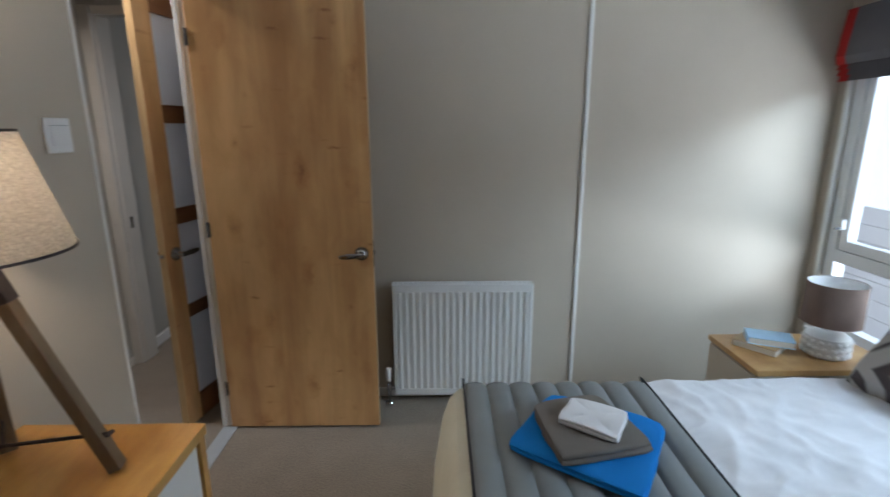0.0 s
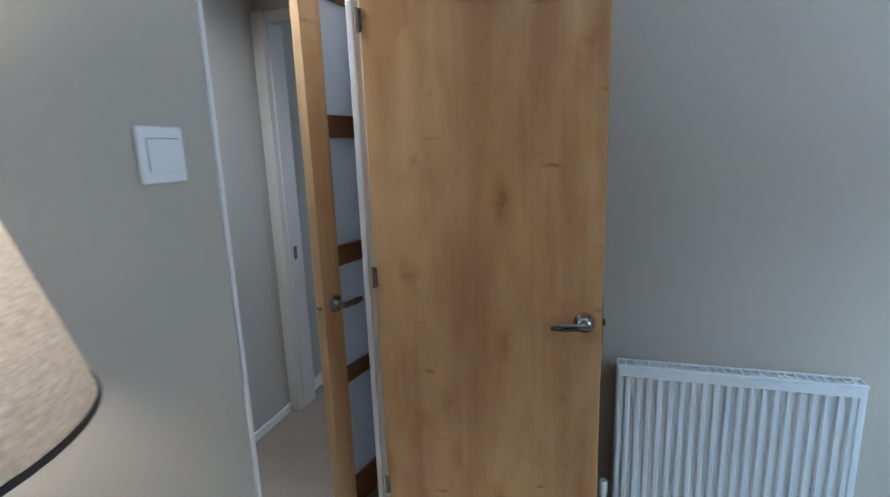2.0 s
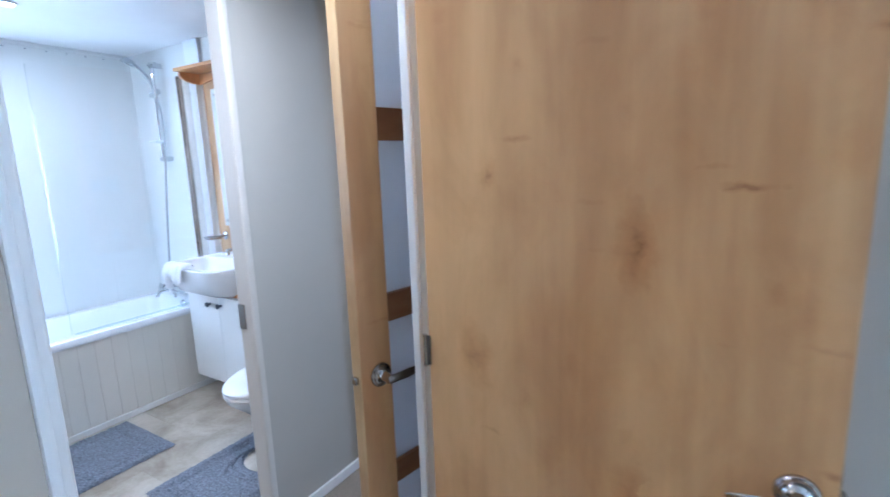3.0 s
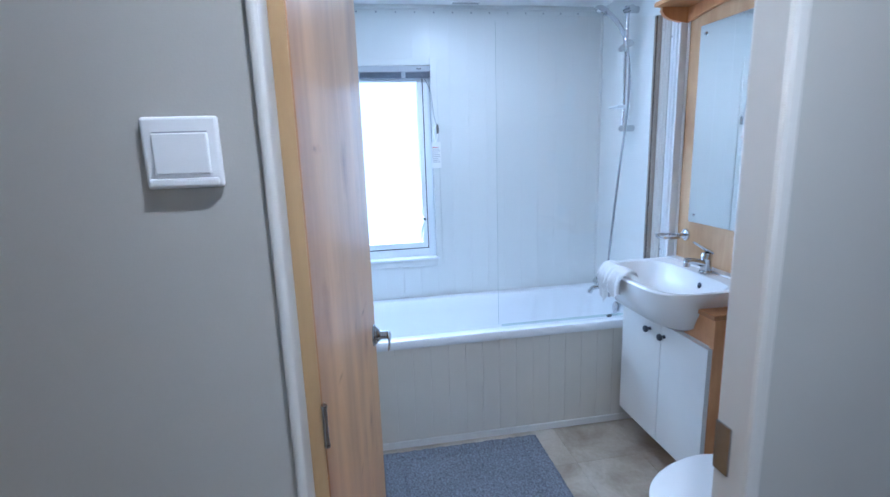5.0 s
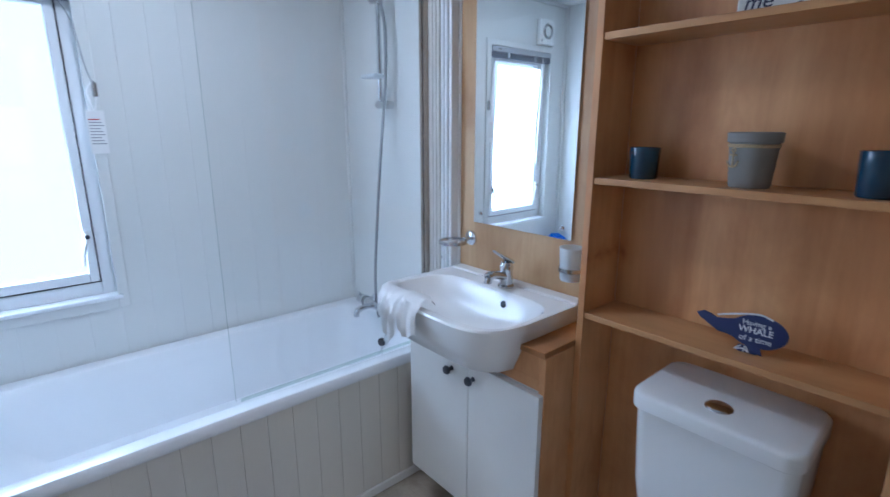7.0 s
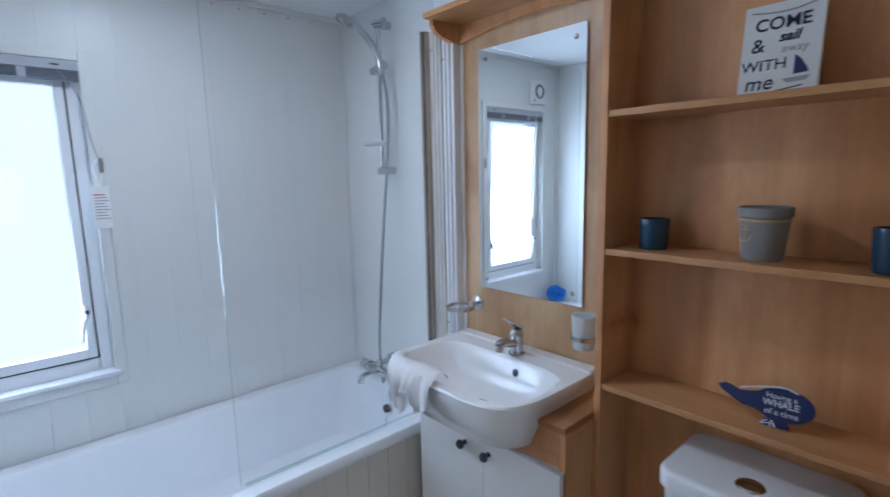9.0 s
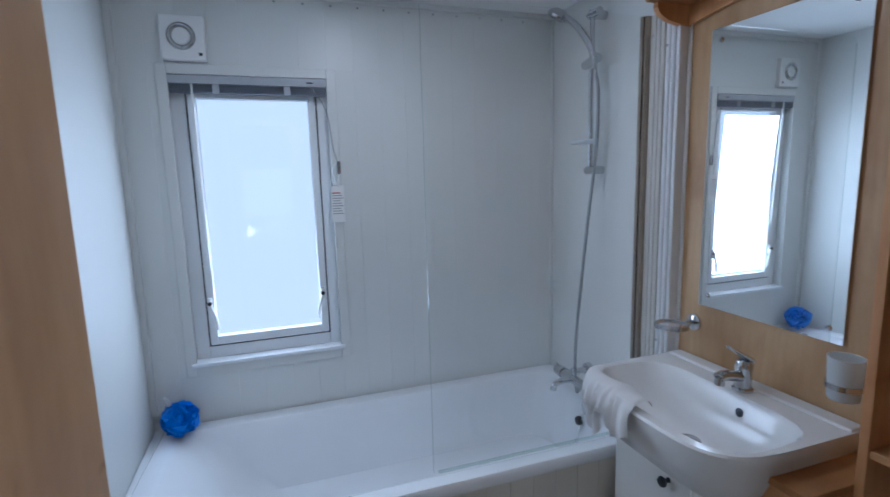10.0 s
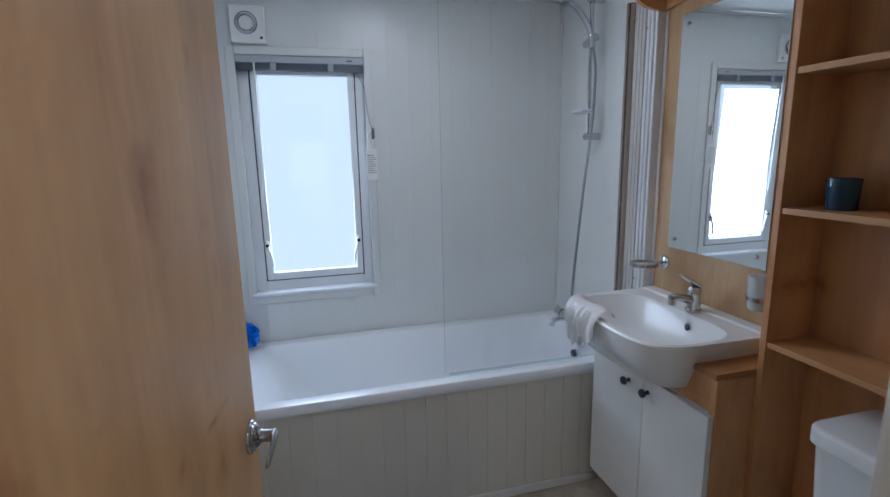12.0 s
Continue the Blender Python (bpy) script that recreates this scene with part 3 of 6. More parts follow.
part("latch", turned(B(0.6905, 0.700, 0.008, 0.022, 0.85, 0.867, bevel=0.002), turn), SATIN, bath_door, "satin metal latch on the door edge")
for z in (1.72, 0.97, 0.24):
    hinge(bath_door, (-0.004, -0.008, z), turn)

# glazed hall door: stiles, rails and four frosted panes
turn = pose(-1.098, 2.79, 0, 0, 0, -90 - 11.5)
hall_door = thing("door_hall", (-1.098, 2.79, 0), "open hall door with maple stiles and four frosted panes", "door", kind="structure")
W = 0.69
part("stile", turned(B(W - 0.093, W, 0.0, 0.036, 0.01, 1.955, bevel=0.0015), turn), DOORWOOD, hall_door)
part("stile", turned(B(0.0, 0.10, 0.0, 0.036, 0.01, 1.955, bevel=0.0015), turn), DOORWOOD, hall_door)
part("edging", turned(B(W - 0.0005, W + 0.0015, 0.001, 0.035, 0.011, 1.954), turn), DOOREDGE, hall_door, "pale wood lipping on the door edge", smooth=False)
RAILS = ((0.01, 0.135), (0.532, 0.592), (0.978, 1.050), (1.422, 1.498), (1.865, 1.955))
for a, b in RAILS:
    part("rail", turned(B(0.10, W - 0.093, 0.002, 0.034, a, b, bevel=0.0015), turn), RAILWOOD, hall_door, "red-brown wooden cross rail")
for (_, a), (b, _) in zip(RAILS, RAILS[1:]):
    part("pane", turned(B(0.10, W - 0.093, 0.014, 0.022, a, b), turn), FROSTDOOR, hall_door, "white frosted glass pane", smooth=False)
tr = turn.to_3x3()
lever(hall_door, turn @ Vector((W - 0.057, 0.036, 0.852)), tr @ Vector((0, 1, 0)), tr @ Vector((-1, 0, 0.02)))
lever(hall_door, turn @ Vector((W - 0.057, 0.0, 0.852)), tr @ Vector((0, -1, 0)), tr @ Vector((-1, 0, 0.02)))
part("latch", turned(B(W + 0.001, W + 0.011, 0.010, 0.026, 0.843, 0.861, bevel=0.002), turn), SATIN, hall_door, "satin metal latch on the door edge")
for z in (1.72, 0.97, 0.24):
    hinge(hall_door, (-0.006, 0.040, z), turn)

far_door = thing("door_passage", (-1.85, 3.30, 0), "closed brown wooden door in the passage beyond the hall", "door", kind="structure")
part("leaf", B(-1.884, -1.850, 3.28, 3.95, 0.012, 1.90, bevel=0.002), DOORWOOD, far_door)

# ---- switches and sockets ----


def switch(x, y0, y1, z0, z1, label, lip=0.0):
    t = thing("light_switch", (x, (y0 + y1) / 2, z0), label, "light switch")
    part("plate", B(x, x + 0.010, y0, y1, z0, z1, bevel=0.004, seg=3), PLASTIC, t)
    w, h = (y1 - y0), (z1 - z0)
    part("rocker", B(x + 0.0085, x + 0.0145, y0 + 0.14 * w, y1 - 0.14 * w, z0 + 0.2 * h, z1 - 0.23 * h, bevel=0.002), PLASTIC, t)
    part("gap", B(x + 0.0095, x + 0.0104, y0 + 0.15 * w, y1 - 0.15 * w, z1 - 0.225 * h, z1 - 0.205 * h), INKGREY, t, "thin dark gap above the rocker", smooth=False)
    if lip:
        part("lower_lip", B(x + 0.004, x + 0.016, y0 + 0.004, y1 - 0.004, z0 + 0.002, z0 + 0.012, bevel=0.003), PLASTIC, t)
    return t


switch(-0.985, 1.267, 1.353, 1.335, 1.423, "white square rocker light switch on beige wall")
switch(-1.885, 1.480, 1.564, 1.342, 1.424, "white rocker light switch beside the bathroom door", 1)

sock = thing("wall_socket", (-0.985, 0.745, 0.815), "white double wall socket above the dresser", "socket")
part("plate", B(-0.985, -0.976, 0.672, 0.819, 0.815, 0.903, bevel=0.003, seg=3), PLASTIC, sock)
for y in (0.728, 0.763):
    part("rocker", B(-0.977, -0.972, y - 0.006, y + 0.006, 0.872, 0.890, bevel=0.0015), PLASTIC, sock)
for y, z, w, h in ((0.708, 0.865, 0.003, 0.006), (0.697, 0.838, 0.005, 0.0025), (0.719, 0.838, 0.005, 0.0025)):
    part("slot", B(-0.9765, -0.9755, y - w, y + w, z - h, z + h), BLACK, sock, "black pin slot", smooth=False)
solid("plug", box(B(-0.976, -0.945, 0.766, 0.812, 0.828, 0.878, bevel=0.008), -0.95, -0.935, 0.778, 0.800, 0.836, 0.866, bevel=0.005), BLACK, "black moulded plug in the double socket", "plug")

# ---- bedroom ----


def radiator():
    t = thing("radiator", (0.11, 2.35, 0.05), "white ribbed steel panel radiator under the beige wall", "radiator")
    x0, x1, z0, z1, yf, yb = -0.238, 0.462, 0.055, 0.652, 2.300, 2.362
    n, bm = 20, bmesh.new()
    pitch = (x1 - x0 - 0.036) / n
    prof = [(x0 + 0.018, yf + 0.010)]
    for i in range(n):
        a = x0 + 0.018 + i * pitch
        prof += [(a + 0.22 * pitch, yf + 0.010), (a + 0.34 * pitch, yf), (a + 0.66 * pitch, yf), (a + 0.78 * pitch, yf + 0.010)]
    prof += [(x1 - 0.018, yf + 0.010), (x1 - 0.018, yf + 0.022), (x0 + 0.018, yf + 0.022)]
    prism(bm, prof, z0 + 0.032, z1 - 0.040)
    part("ribbed_panel", bm, ENAMEL, t, smooth=False)
    bm = B(x0 + 0.004, x1 - 0.004, yf + 0.004, yf + 0.02, z1 - 0.042, z1 - 0.008, bevel=0.004)
    box(bm, x0 + 0.004, x1 - 0.004, yf + 0.004, yf + 0.02, z0, z0 + 0.034, bevel=0.004)
    box(bm, x0 + 0.004, x0 + 0.02, yf + 0.0045, yf + 0.02, z0 + 0.03, z1 - 0.04, bevel=0.003)
    box(bm, x1 - 0.02, x1 - 0.004, yf + 0.0045, yf + 0.02, z0 + 0.03, z1 - 0.04, bevel=0.003)
    part("front_frame", bm, ENAMEL, t)
    for xa in (x0, x1 - 0.004):
        part("side_panel", B(xa, xa + 0.004, yf + 0.008, yb, z0 + 0.01, z1 - 0.004, bevel=0.001), ENAMEL, t)
    bm = B(x0, x1, yf + 0.002, yf + 0.012, z1 - 0.012, z1, bevel=0.003)
    box(bm, x0, x1, yb - 0.008, yb, z1 - 0.012, z1, bevel=0.003)
    k = 28
    for i in range(k + 1):
        xx = x0 + 0.002 + i * (x1 - x0 - 0.008) / k
        box(bm, xx, xx + 0.004, yf + 0.010, yb - 0.006, z1 - 0.008, z1 - 0.002)
    box(bm, x0, x1, (yf + yb) / 2 - 0.002, (yf + yb) / 2 + 0.002, z1 - 0.009, z1 - 0.003)
    part("top_grille", bm, ENAMEL, t, smooth=False)
    part("back_panel", B(x0 + 0.01, x1 - 0.01, yb - 0.014, yb, z0 + 0.01, z1 - 0.03), ENAMEL, t, smooth=False)
    part("bracket", B(x0 + 0.12, x0 + 0.15, yb - 0.002, 2.402, z0 + 0.05, z1 - 0.1), ENAMEL, t, smooth=False)
    v = lathe(bmesh.new(), [(0, 0), (0.013, 0.0), (0.014, 0.02), (0.017, 0.022), (0.017, 0.062), (0.012, 0.07), (0, 0.071)], at=(x0 - 0.030, 2.33, 0.125), seg=20)
    valve = part("valve_cap", v, PLASTIC, t, "white plastic radiator valve cap")
    bm = rod(bmesh.new(), (x0 - 0.030, 2.33, 0.0), (x0 - 0.030, 2.33, 0.125), 0.0075)
    rod(bm, (x0 - 0.030, 2.33, 0.085), (x0 + 0.01, 2.33, 0.085), 0.009)
    rod(bm, (x0 - 0.030, 2.33, 0.070), (x0 - 0.030, 2.33, 0.105), 0.013, seg=8)
    lathe(bm, [(0, 0), (0.022, 0.0), (0.018, 0.006), (0.0, 0.007)], at=(x0 - 0.030, 2.33, 0.0), seg=20)
    part("valve_pipe", bm, CHROME, valve, "chrome valve body and pipe")


radiator()


def dresser():
    t = thing("dresser", (-0.78, 0.35, 0), "low oak and white dresser under the wall mirror", "dresser")
    part("top", B(-0.982, -0.555, -0.42, 1.040, 0.692, 0.72, bevel=0.003), OAKTOP, t, "honey oak top")
    part("side_panel", B(-0.980, -0.560, 1.012, 1.036, 0.0, 0.692, bevel=0.002), OAKTOP, t, "oak side panel")
    part("side_panel", B(-0.980, -0.560, -0.418, -0.394, 0.0, 0.692, bevel=0.002), OAKTOP, t, "oak side panel")
    part("carcass", B(-0.978, -0.585, -0.392, 1.010, 0.05, 0.690), CABWHITE, t, smooth=False)
    part("plinth", B(-0.978, -0.62, -0.392, 1.010, 0.0, 0.05), CABWHITE, t, smooth=False)
    for i in range(3):
        for j in range(2):
            y0 = -0.388 + j * 0.70
            part("drawer_front", B(-0.584, -0.566, y0, y0 + 0.695, 0.062 + i * 0.209, 0.266 + i * 0.209, bevel=0.002), CABWHITE, t)


dresser()


def wall_mirror():
    t = thing("wall_mirror", (-0.98, 0.2, 0.74), "oak-framed mirror on the wall above the dresser", "mirror")
    y0, y1, z0, z1, w = -0.36, 0.578, 0.722, 1.95, 0.062
    part("glass", B(-0.983, -0.974, y0 + w - 0.004, y1 - w + 0.004, z0 + w - 0.004, z1 - w + 0.004), MIRROR, t, "silvered mirror glass", smooth=False)
    for a in ((y0, y0 + w, z0, z1), (y1 - w, y1, z0, z1)):
        part("frame_side", B(-0.984, -0.962, *a, bevel=0.003), OAKFRAME, t)
    for a in ((z0, z0 + w), (z1 - w, z1)):
        part("frame_rail", B(-0.984, -0.9625, y0 + w, y1 - w, *a, bevel=0.003), OAKFRAME, t)


wall_mirror()


def tripod_lamp():
    cx, cy = -0.837, 0.834
    t = thing("tripod_table_lamp", (cx, cy, 0.72), "lit tripod table lamp with a linen drum shade on the dresser", "lamp")
    z0, z1, ra, rb = 1.183, 1.392, 0.172, 0.114
    bm = lathe(bmesh.new(), [(ra, z0), (rb, z1), (rb - 0.0015, z1), (ra - 0.0015, z0), (ra, z0)], at=(cx, cy, 0), seg=56)
    shade = part("shade", bm, SHADE, t, "glowing woven linen shade")
    for r, z in ((ra, z0), (rb, z1)):
        bm = lathe(bmesh.new(), [(r - 0.004, z - 0.0025), (r + 0.0015, z - 0.0025), (r + 0.0015, z + 0.0025), (r - 0.004, z + 0.0025), (r - 0.004, z - 0.0025)], at=(cx, cy, 0), seg=56)
        part("rim", bm, IRON, shade, "dark fabric rim")
    bm = bmesh.new()
    for k in range(3):
        a = 0.8 + k * 2.094
        rod(bm, (cx, cy, z1 - 0.012), (cx + math.cos(a) * (rb - 0.002), cy + math.sin(a) * (rb - 0.002), z1 - 0.003), 0.0016, seg=8)
    lathe(bm, [(0.018, -0.002), (0.024, -0.002), (0.024, 0.002), (0.018, 0.002), (0.018, -0.002)], at=(cx, cy, z1 - 0.012), seg=20)
    part("shade_ring", bm, IRON, shade, "wire spider of the shade")
    part("bulb", lathe(bmesh.new(), [(0, 0.011)] + [(0.044 * math.cos(a), 0.055 + 0.044 * math.sin(a)) for a in (-1.4, -1.1, -0.7, -0.35, 0, 0.35, 0.7, 1.1, 1.4)] + [(0, 0.099)], at=(cx, cy, 1.258), seg=24), BULB, t, "glowing bulb")
    part("bulb_holder", lathe(bmesh.new(), [(0, 0), (0.020, 0.0), (0.034, 0.03), (0.036, 0.06), (0.016, 0.07), (0, 0.07)], at=(cx, cy, 1.175), seg=20), BLACK, t)
    hub = lathe(bmesh.new(), [(0, 0), (0.036, 0.0), (0.041, 0.008), (0.041, 0.020), (0.028, 0.026), (0, 0.026)], at=(cx, cy, 1.148), seg=24)
    part("hub", hub, IRON, t, "dark bronze tripod hub")
    feet = ((-0.930, 0.940), (-0.652, 0.874), (-0.925, 0.690))
    tops = []
    for fx, fy in feet:
        d = Vector((fx - cx, fy - cy, 0)).normalized()
        top = Vector((cx, cy, 1.150)) + d * 0.036
        foot = Vector((fx, fy, 0.72))
        ax = (foot - top).normalized()
        q = ax.to_track_quat("Z", "Y").to_matrix().to_4x4()
        n = (foot - top).length
        bm = box(bmesh.new(), -0.0155, 0.0155, -0.0125, 0.0125, 0.02, n - 0.008, bevel=0.002, m=None)
        leg = part("leg", turned(bm, Matrix.Translation(top) @ q), LEGWOOD, t, "grey-brown wooden leg")
        bm = box(bmesh.new(), -0.0185, 0.0185, -0.0155, 0.0155, -0.012, 0.064, bevel=0.003)
        for bz in (0.018, 0.046):
            rod(bm, (-0.0215, 0.0, bz), (0.0215, 0.0, bz), 0.0035, seg=8)
        part("bracket", turned(bm, Matrix.Translation(top) @ q), IRON, leg, "dark bronze bracket")
        tops.append(top + (foot - top) * 0.80)
    c = sum(tops, Vector()) / 3
    for p in tops:
        brace = part("brace", rod(bmesh.new(), c, p + (p - c).normalized() * 0.022, 0.0038, seg=10), IRON, t, "thin dark cross brace")
        q = (p - c).normalized()
        part("wing_nut", box(bmesh.new(), -0.004, 0.004, -0.010, 0.010, -0.003, 0.003, bevel=0.001, m=Matrix.Translation(p + q * 0.024)), IRON, brace)
    part("tag", turned(B(-0.014, 0.014, -0.0006, 0.0006, -0.052, 0.0), pose(cx + 0.030, cy - 0.012, 1.085, 8, 12, 38)), PAPER, t, "white paper tag")
    pts = [(cx, cy, 1.125), (cx + 0.012, cy - 0.008, 1.06), (cx + 0.008, cy - 0.012, 0.98), (cx - 0.005, cy - 0.015, 0.90), (cx - 0.05, cy - 0.02, 0.845), (-0.930, 0.785, 0.82), (-0.945, 0.80, 0.79), (-0.945, 0.775, 0.755), (-0.94, 0.745, 0.75), (-0.945, 0.745, 0.80), (-0.945, 0.785, 0.81), (-0.94, 0.76, 0.735), (-0.945, 0.735, 0.755), (-0.945, 0.77, 0.80), (-0.94, 0.789, 0.845)]
    part("cable", tube(bmesh.new(), pts, 0.0032, 8, 6), BLACK, t, "black looped flex")


tripod_lamp()


def cushion(name, cx, cy, cz, sx, sy, sz, m, material, parent=None, label="", category="", power=0.35, nx=18):
    """A puffed rectangular pad."""
    bm = bmesh.new()
    grids = []
    for s in (1, -1):
        g = []
        for i in range(nx + 1):
            row = []
            for j in range(nx + 1):
                u, v = 2 * i / nx - 1, 2 * j / nx - 1
                f = max(0.0, (1 - abs(u) ** 4) * (1 - abs(v) ** 4)) ** power
                w = 0.10 * noise.noise(Vector((u * 2 + cx, v * 2 + cy, s)))
                row.append(bm.verts.new(m @ Vector((sx * u * (0.95 + 0.05 * abs(v)), sy * v * (0.95 + 0.05 * abs(u)), s * sz * f * (1 + w)))))
            g.append(row)
        grids.append(g)
        for i in range(nx):
            for j in range(nx):
                bm.faces.new((g[i][j], g[i + 1][j], g[i + 1][j + 1], g[i][j + 1]))
    bmesh.ops.remove_doubles(bm, verts=bm.verts[:], dist=0.0005)
    if parent:
        return part(name, bm, material, parent, label)
    return solid(name, bm, material, label, category)


def bed():
    t = thing("bed", (0.95, 0.8, 0), "double bed with white duvet and cream valance", "bed")
    x0, x1, y0, y1 = 0.045, 1.84, 0.06, 1.485
    part("base", B(x0 + 0.05, x1, y0 + 0.05, y1 - 0.05, 0.04, 0.34, bevel=0.02), CREAM, t)
    part("mattress", B(x0 + 0.012, x1, y0 + 0.012, y1 - 0.012, 0.33, 0.555, bevel=0.04, seg=4), DUVET, t)
    # cream cover hanging over foot and sides
    bm = bmesh.new()
    rings = []
    n = 40
    for z, o, r in ((0.03, -0.085, 0.05), (0.25, -0.065, 0.05), (0.45, -0.040, 0.06), (0.53, -0.018, 0.06), (0.560, 0.0, 0.06), (0.570, 0.03, 0.06)):
        ring = []
        for cxx, cyy, a0 in ((x1 - 0.0, y1, 0), (x0, y1, 90), (x0, y0, 180), (x1 - 0.0, y0, 270)):
            sxx, syy = (-1 if cxx == x1 else 1), (-1 if cyy == y1 else 1)
            for k in range(7):
                a = radians(a0 + 90 * k / 6)
                wob = 0.006 * noise.noise(Vector((cxx * 5 + k, cyy * 5, z * 6)))
                ring.append((cxx + sxx * (r + o) + (r + wob) * math.cos(a), cyy + syy * (r + o) + (r + wob) * math.sin(a), z))
        rings.append(ring)
    part("cover", loft(bm, rings, False, True), CREAM, t, "cream cotton cover")
    # duvet with gentle folds
    bm = bmesh.new()
    nx, ny = 110, 110
    g = []
    for i in range(nx + 1):
        row = []
        for j in range(ny + 1):
            u, v = i / nx, j / ny
            x = 0.60 + u * (x1 - 0.60)
            y = y0 - 0.02 + v * (y1 + 0.016 - y0 + 0.02)
            e = min(1.0, (y1 + 0.018 - y) / 0.05)
            z = 0.574 + 0.012 * math.sqrt(max(0.0, 1 - (1 - e) ** 2)) - 0.03 * (1 - e) ** 2
            p = Vector((x * 2.6 + y * 2.2, (y - x) * 1.1, 0))
            z += 0.012 * noise.noise(p * 2.0) * e + 0.016 * (0.35 - abs(noise.noise(Vector((x * 5 + y * 4, y * 2 - x, 3))))) * e
            z -= 0.012 * min(1.0, max(0.0, (0.74 - x) / 0.07))
            z += 0.022 * max(0.0, 0.25 - abs(noise.noise(Vector((x * 9 - y * 3, y * 7 + x * 2, 8))))) * e + 0.014 * max(0.0, 0.2 - abs(noise.noise(Vector((x * 6 + y * 11, y * 5 - x * 8, 4))))) * e + 0.0016 * noise.noise(Vector((x * 40, y * 40, 1))) * e
            row.append(bm.verts.new((x, y, z)))
        g.append(row)
    for i in range(nx):
        for j in range(ny):
            bm.faces.new((g[i][j], g[i + 1][j], g[i + 1][j + 1], g[i][j + 1]))
    part("duvet", bm, DUVET, t, "white cotton duvet, softly creased")


bed()


def bed_runner():
    x0, x1, y0, y1 = 0.074, 0.668, 0.03, 1.492
    bm = bmesh.new()
    chan = 8
    nx, ny = chan * 10, 44
    top, g = [], []
    for i in range(nx + 1):
        row = []
        for j in range(ny + 1):
            u, v = i / nx, j / ny
            x, y = x0 + u * (x1 - x0), y0 + v * (y1 - y0)
            e = max(0.0, min(1.0, (y1 - y) / 0.06))
            puff = abs(math.sin(math.pi * u * chan)) ** 0.55
            z = 0.584 + 0.013 * puff - 0.045 * (1 - e) ** 2.2 + 0.002 * noise.noise(Vector((x * 9, y * 7, 0)))
            row.append(bm.verts.new((x, y, z)))
        g.append(row)
    for i in range(nx):
        for j in range(ny):
            bm.faces.new((g[i][j], g[i + 1][j], g[i + 1][j + 1], g[i][j + 1]))
    r = solid("bed_runner", bm, RUNNER, "grey channel-quilted bed runner across the bed foot", "bed runner")
    for x in (x0, x1):
        part("piping", tube(bmesh.new(), [(x, y0 + 0.01, 0.586), (x, 0.8, 0.586), (x, y1 - 0.06, 0.586), (x, y1 - 0.02, 0.572), (x, y1, 0.545)], 0.004, 8, 5), BLACK, r, "dark piped edge")


bed_runner()


def folded_towel(name, corners, z, h, layers, material, label):
    """Folded cloth: stacked rounded layers over a four-cornered outline."""
    t = thing(name, (corners[0][0], corners[0][1], z), label, "towel", "folded towels on the bed")
    c = sum((Vector((*p, 0)) for p in corners), Vector()) / 4
    for k in range(layers):
        za, zb = z + h * k / layers, z + h * (k + 1) / layers
        rings = []
        for zz, s in [(za + (zb - za) * f, s) for f, s in ((0.02, 0.94), (0.12, 0.978), (0.35, 1.0), (0.65, 1.0), (0.88, 0.978), (0.97, 0.94), (1.0, 0.86), (1.03, 0.6), (1.03, 0.3))[:9 if k == layers - 1 else 6]]:
            ring = []
            for i in range(4):
                p, q = Vector((*corners[i], 0)), Vector((*corners[(i + 1) % 4], 0))
                for m in range(10):
                    a = c + (p.lerp(q, m / 10) - c) * (s - 0.012 * k) * (1 - 0.055 * abs(m / 5 - 1) ** 5)
                    w = 0.0055 * noise.noise(Vector((a.x * 16, a.y * 16, k * 3.3)))
                    ring.append((a.x + w, a.y - w, zz + 0.5 * w - (0.004 * abs(m / 5 - 1) ** 3 if k else 0.0)))
            rings.append(ring)
        part("fold", loft(bmesh.new(), rings), material, t)


folded_towel("bath_towel", ((0.160, 1.093), (0.330, 1.346), (0.615, 1.183), (0.443, 0.893)), 0.598, 0.024, 2, TOWELBLUE, "folded bright blue bath towel on the bed runner")
folded_towel("hand_towel", ((0.250, 1.228), (0.452, 1.281), (0.524, 1.041), (0.275, 0.986)), 0.623, 0.032, 2, TOWELGREY, "folded grey-brown hand towel on a blue towel")
folded_towel("face_cloth", ((0.296, 1.122), (0.362, 1.227), (0.494, 1.147), (0.422, 1.027)), 0.656, 0.020, 2, TOWEL, "folded white face cloth on top of the towels")

cushion("pillow", 1.62, 1.18, 0.72, 0.20, 0.20, 0.07, pose(1.475, 1.27, 0.735, 0, -50, 10), PATTERN, None, "dark patterned scatter cushion at the bed head", "cushion")
cushion("pillow", 1.7, 0.9, 0.65, 0.22, 0.33, 0.07, pose(1.68, 1.02, 0.655, 0, -12, 0), DUVET, None, "white cotton pillow at the bed head", "pillow")


def nightstand():
    t = thing("nightstand", (1.45, 1.7, 0), "cream nightstand with an oak top beside the bed", "nightstand")
    part("top", B(1.085, 1.60, 1.53, 1.845, 0.560, 0.582, bevel=0.003), OAKFRAME, t, "pale oak top")
    part("body", B(1.10, 1.59, 1.54, 1.835, 0.03, 0.560), HALL, t, smooth=False)
    part("drawer_front", B(1.086, 1.10, 1.545, 1.83, 0.30, 0.552, bevel=0.002), WALL, t)
    part("drawer_front", B(1.086, 1.10, 1.545, 1.83, 0.05, 0.295, bevel=0.002), WALL, t)
    part("plinth", B(1.12, 1.58, 1.55, 1.83, 0.0, 0.03), HALL, t, smooth=False)


nightstand()


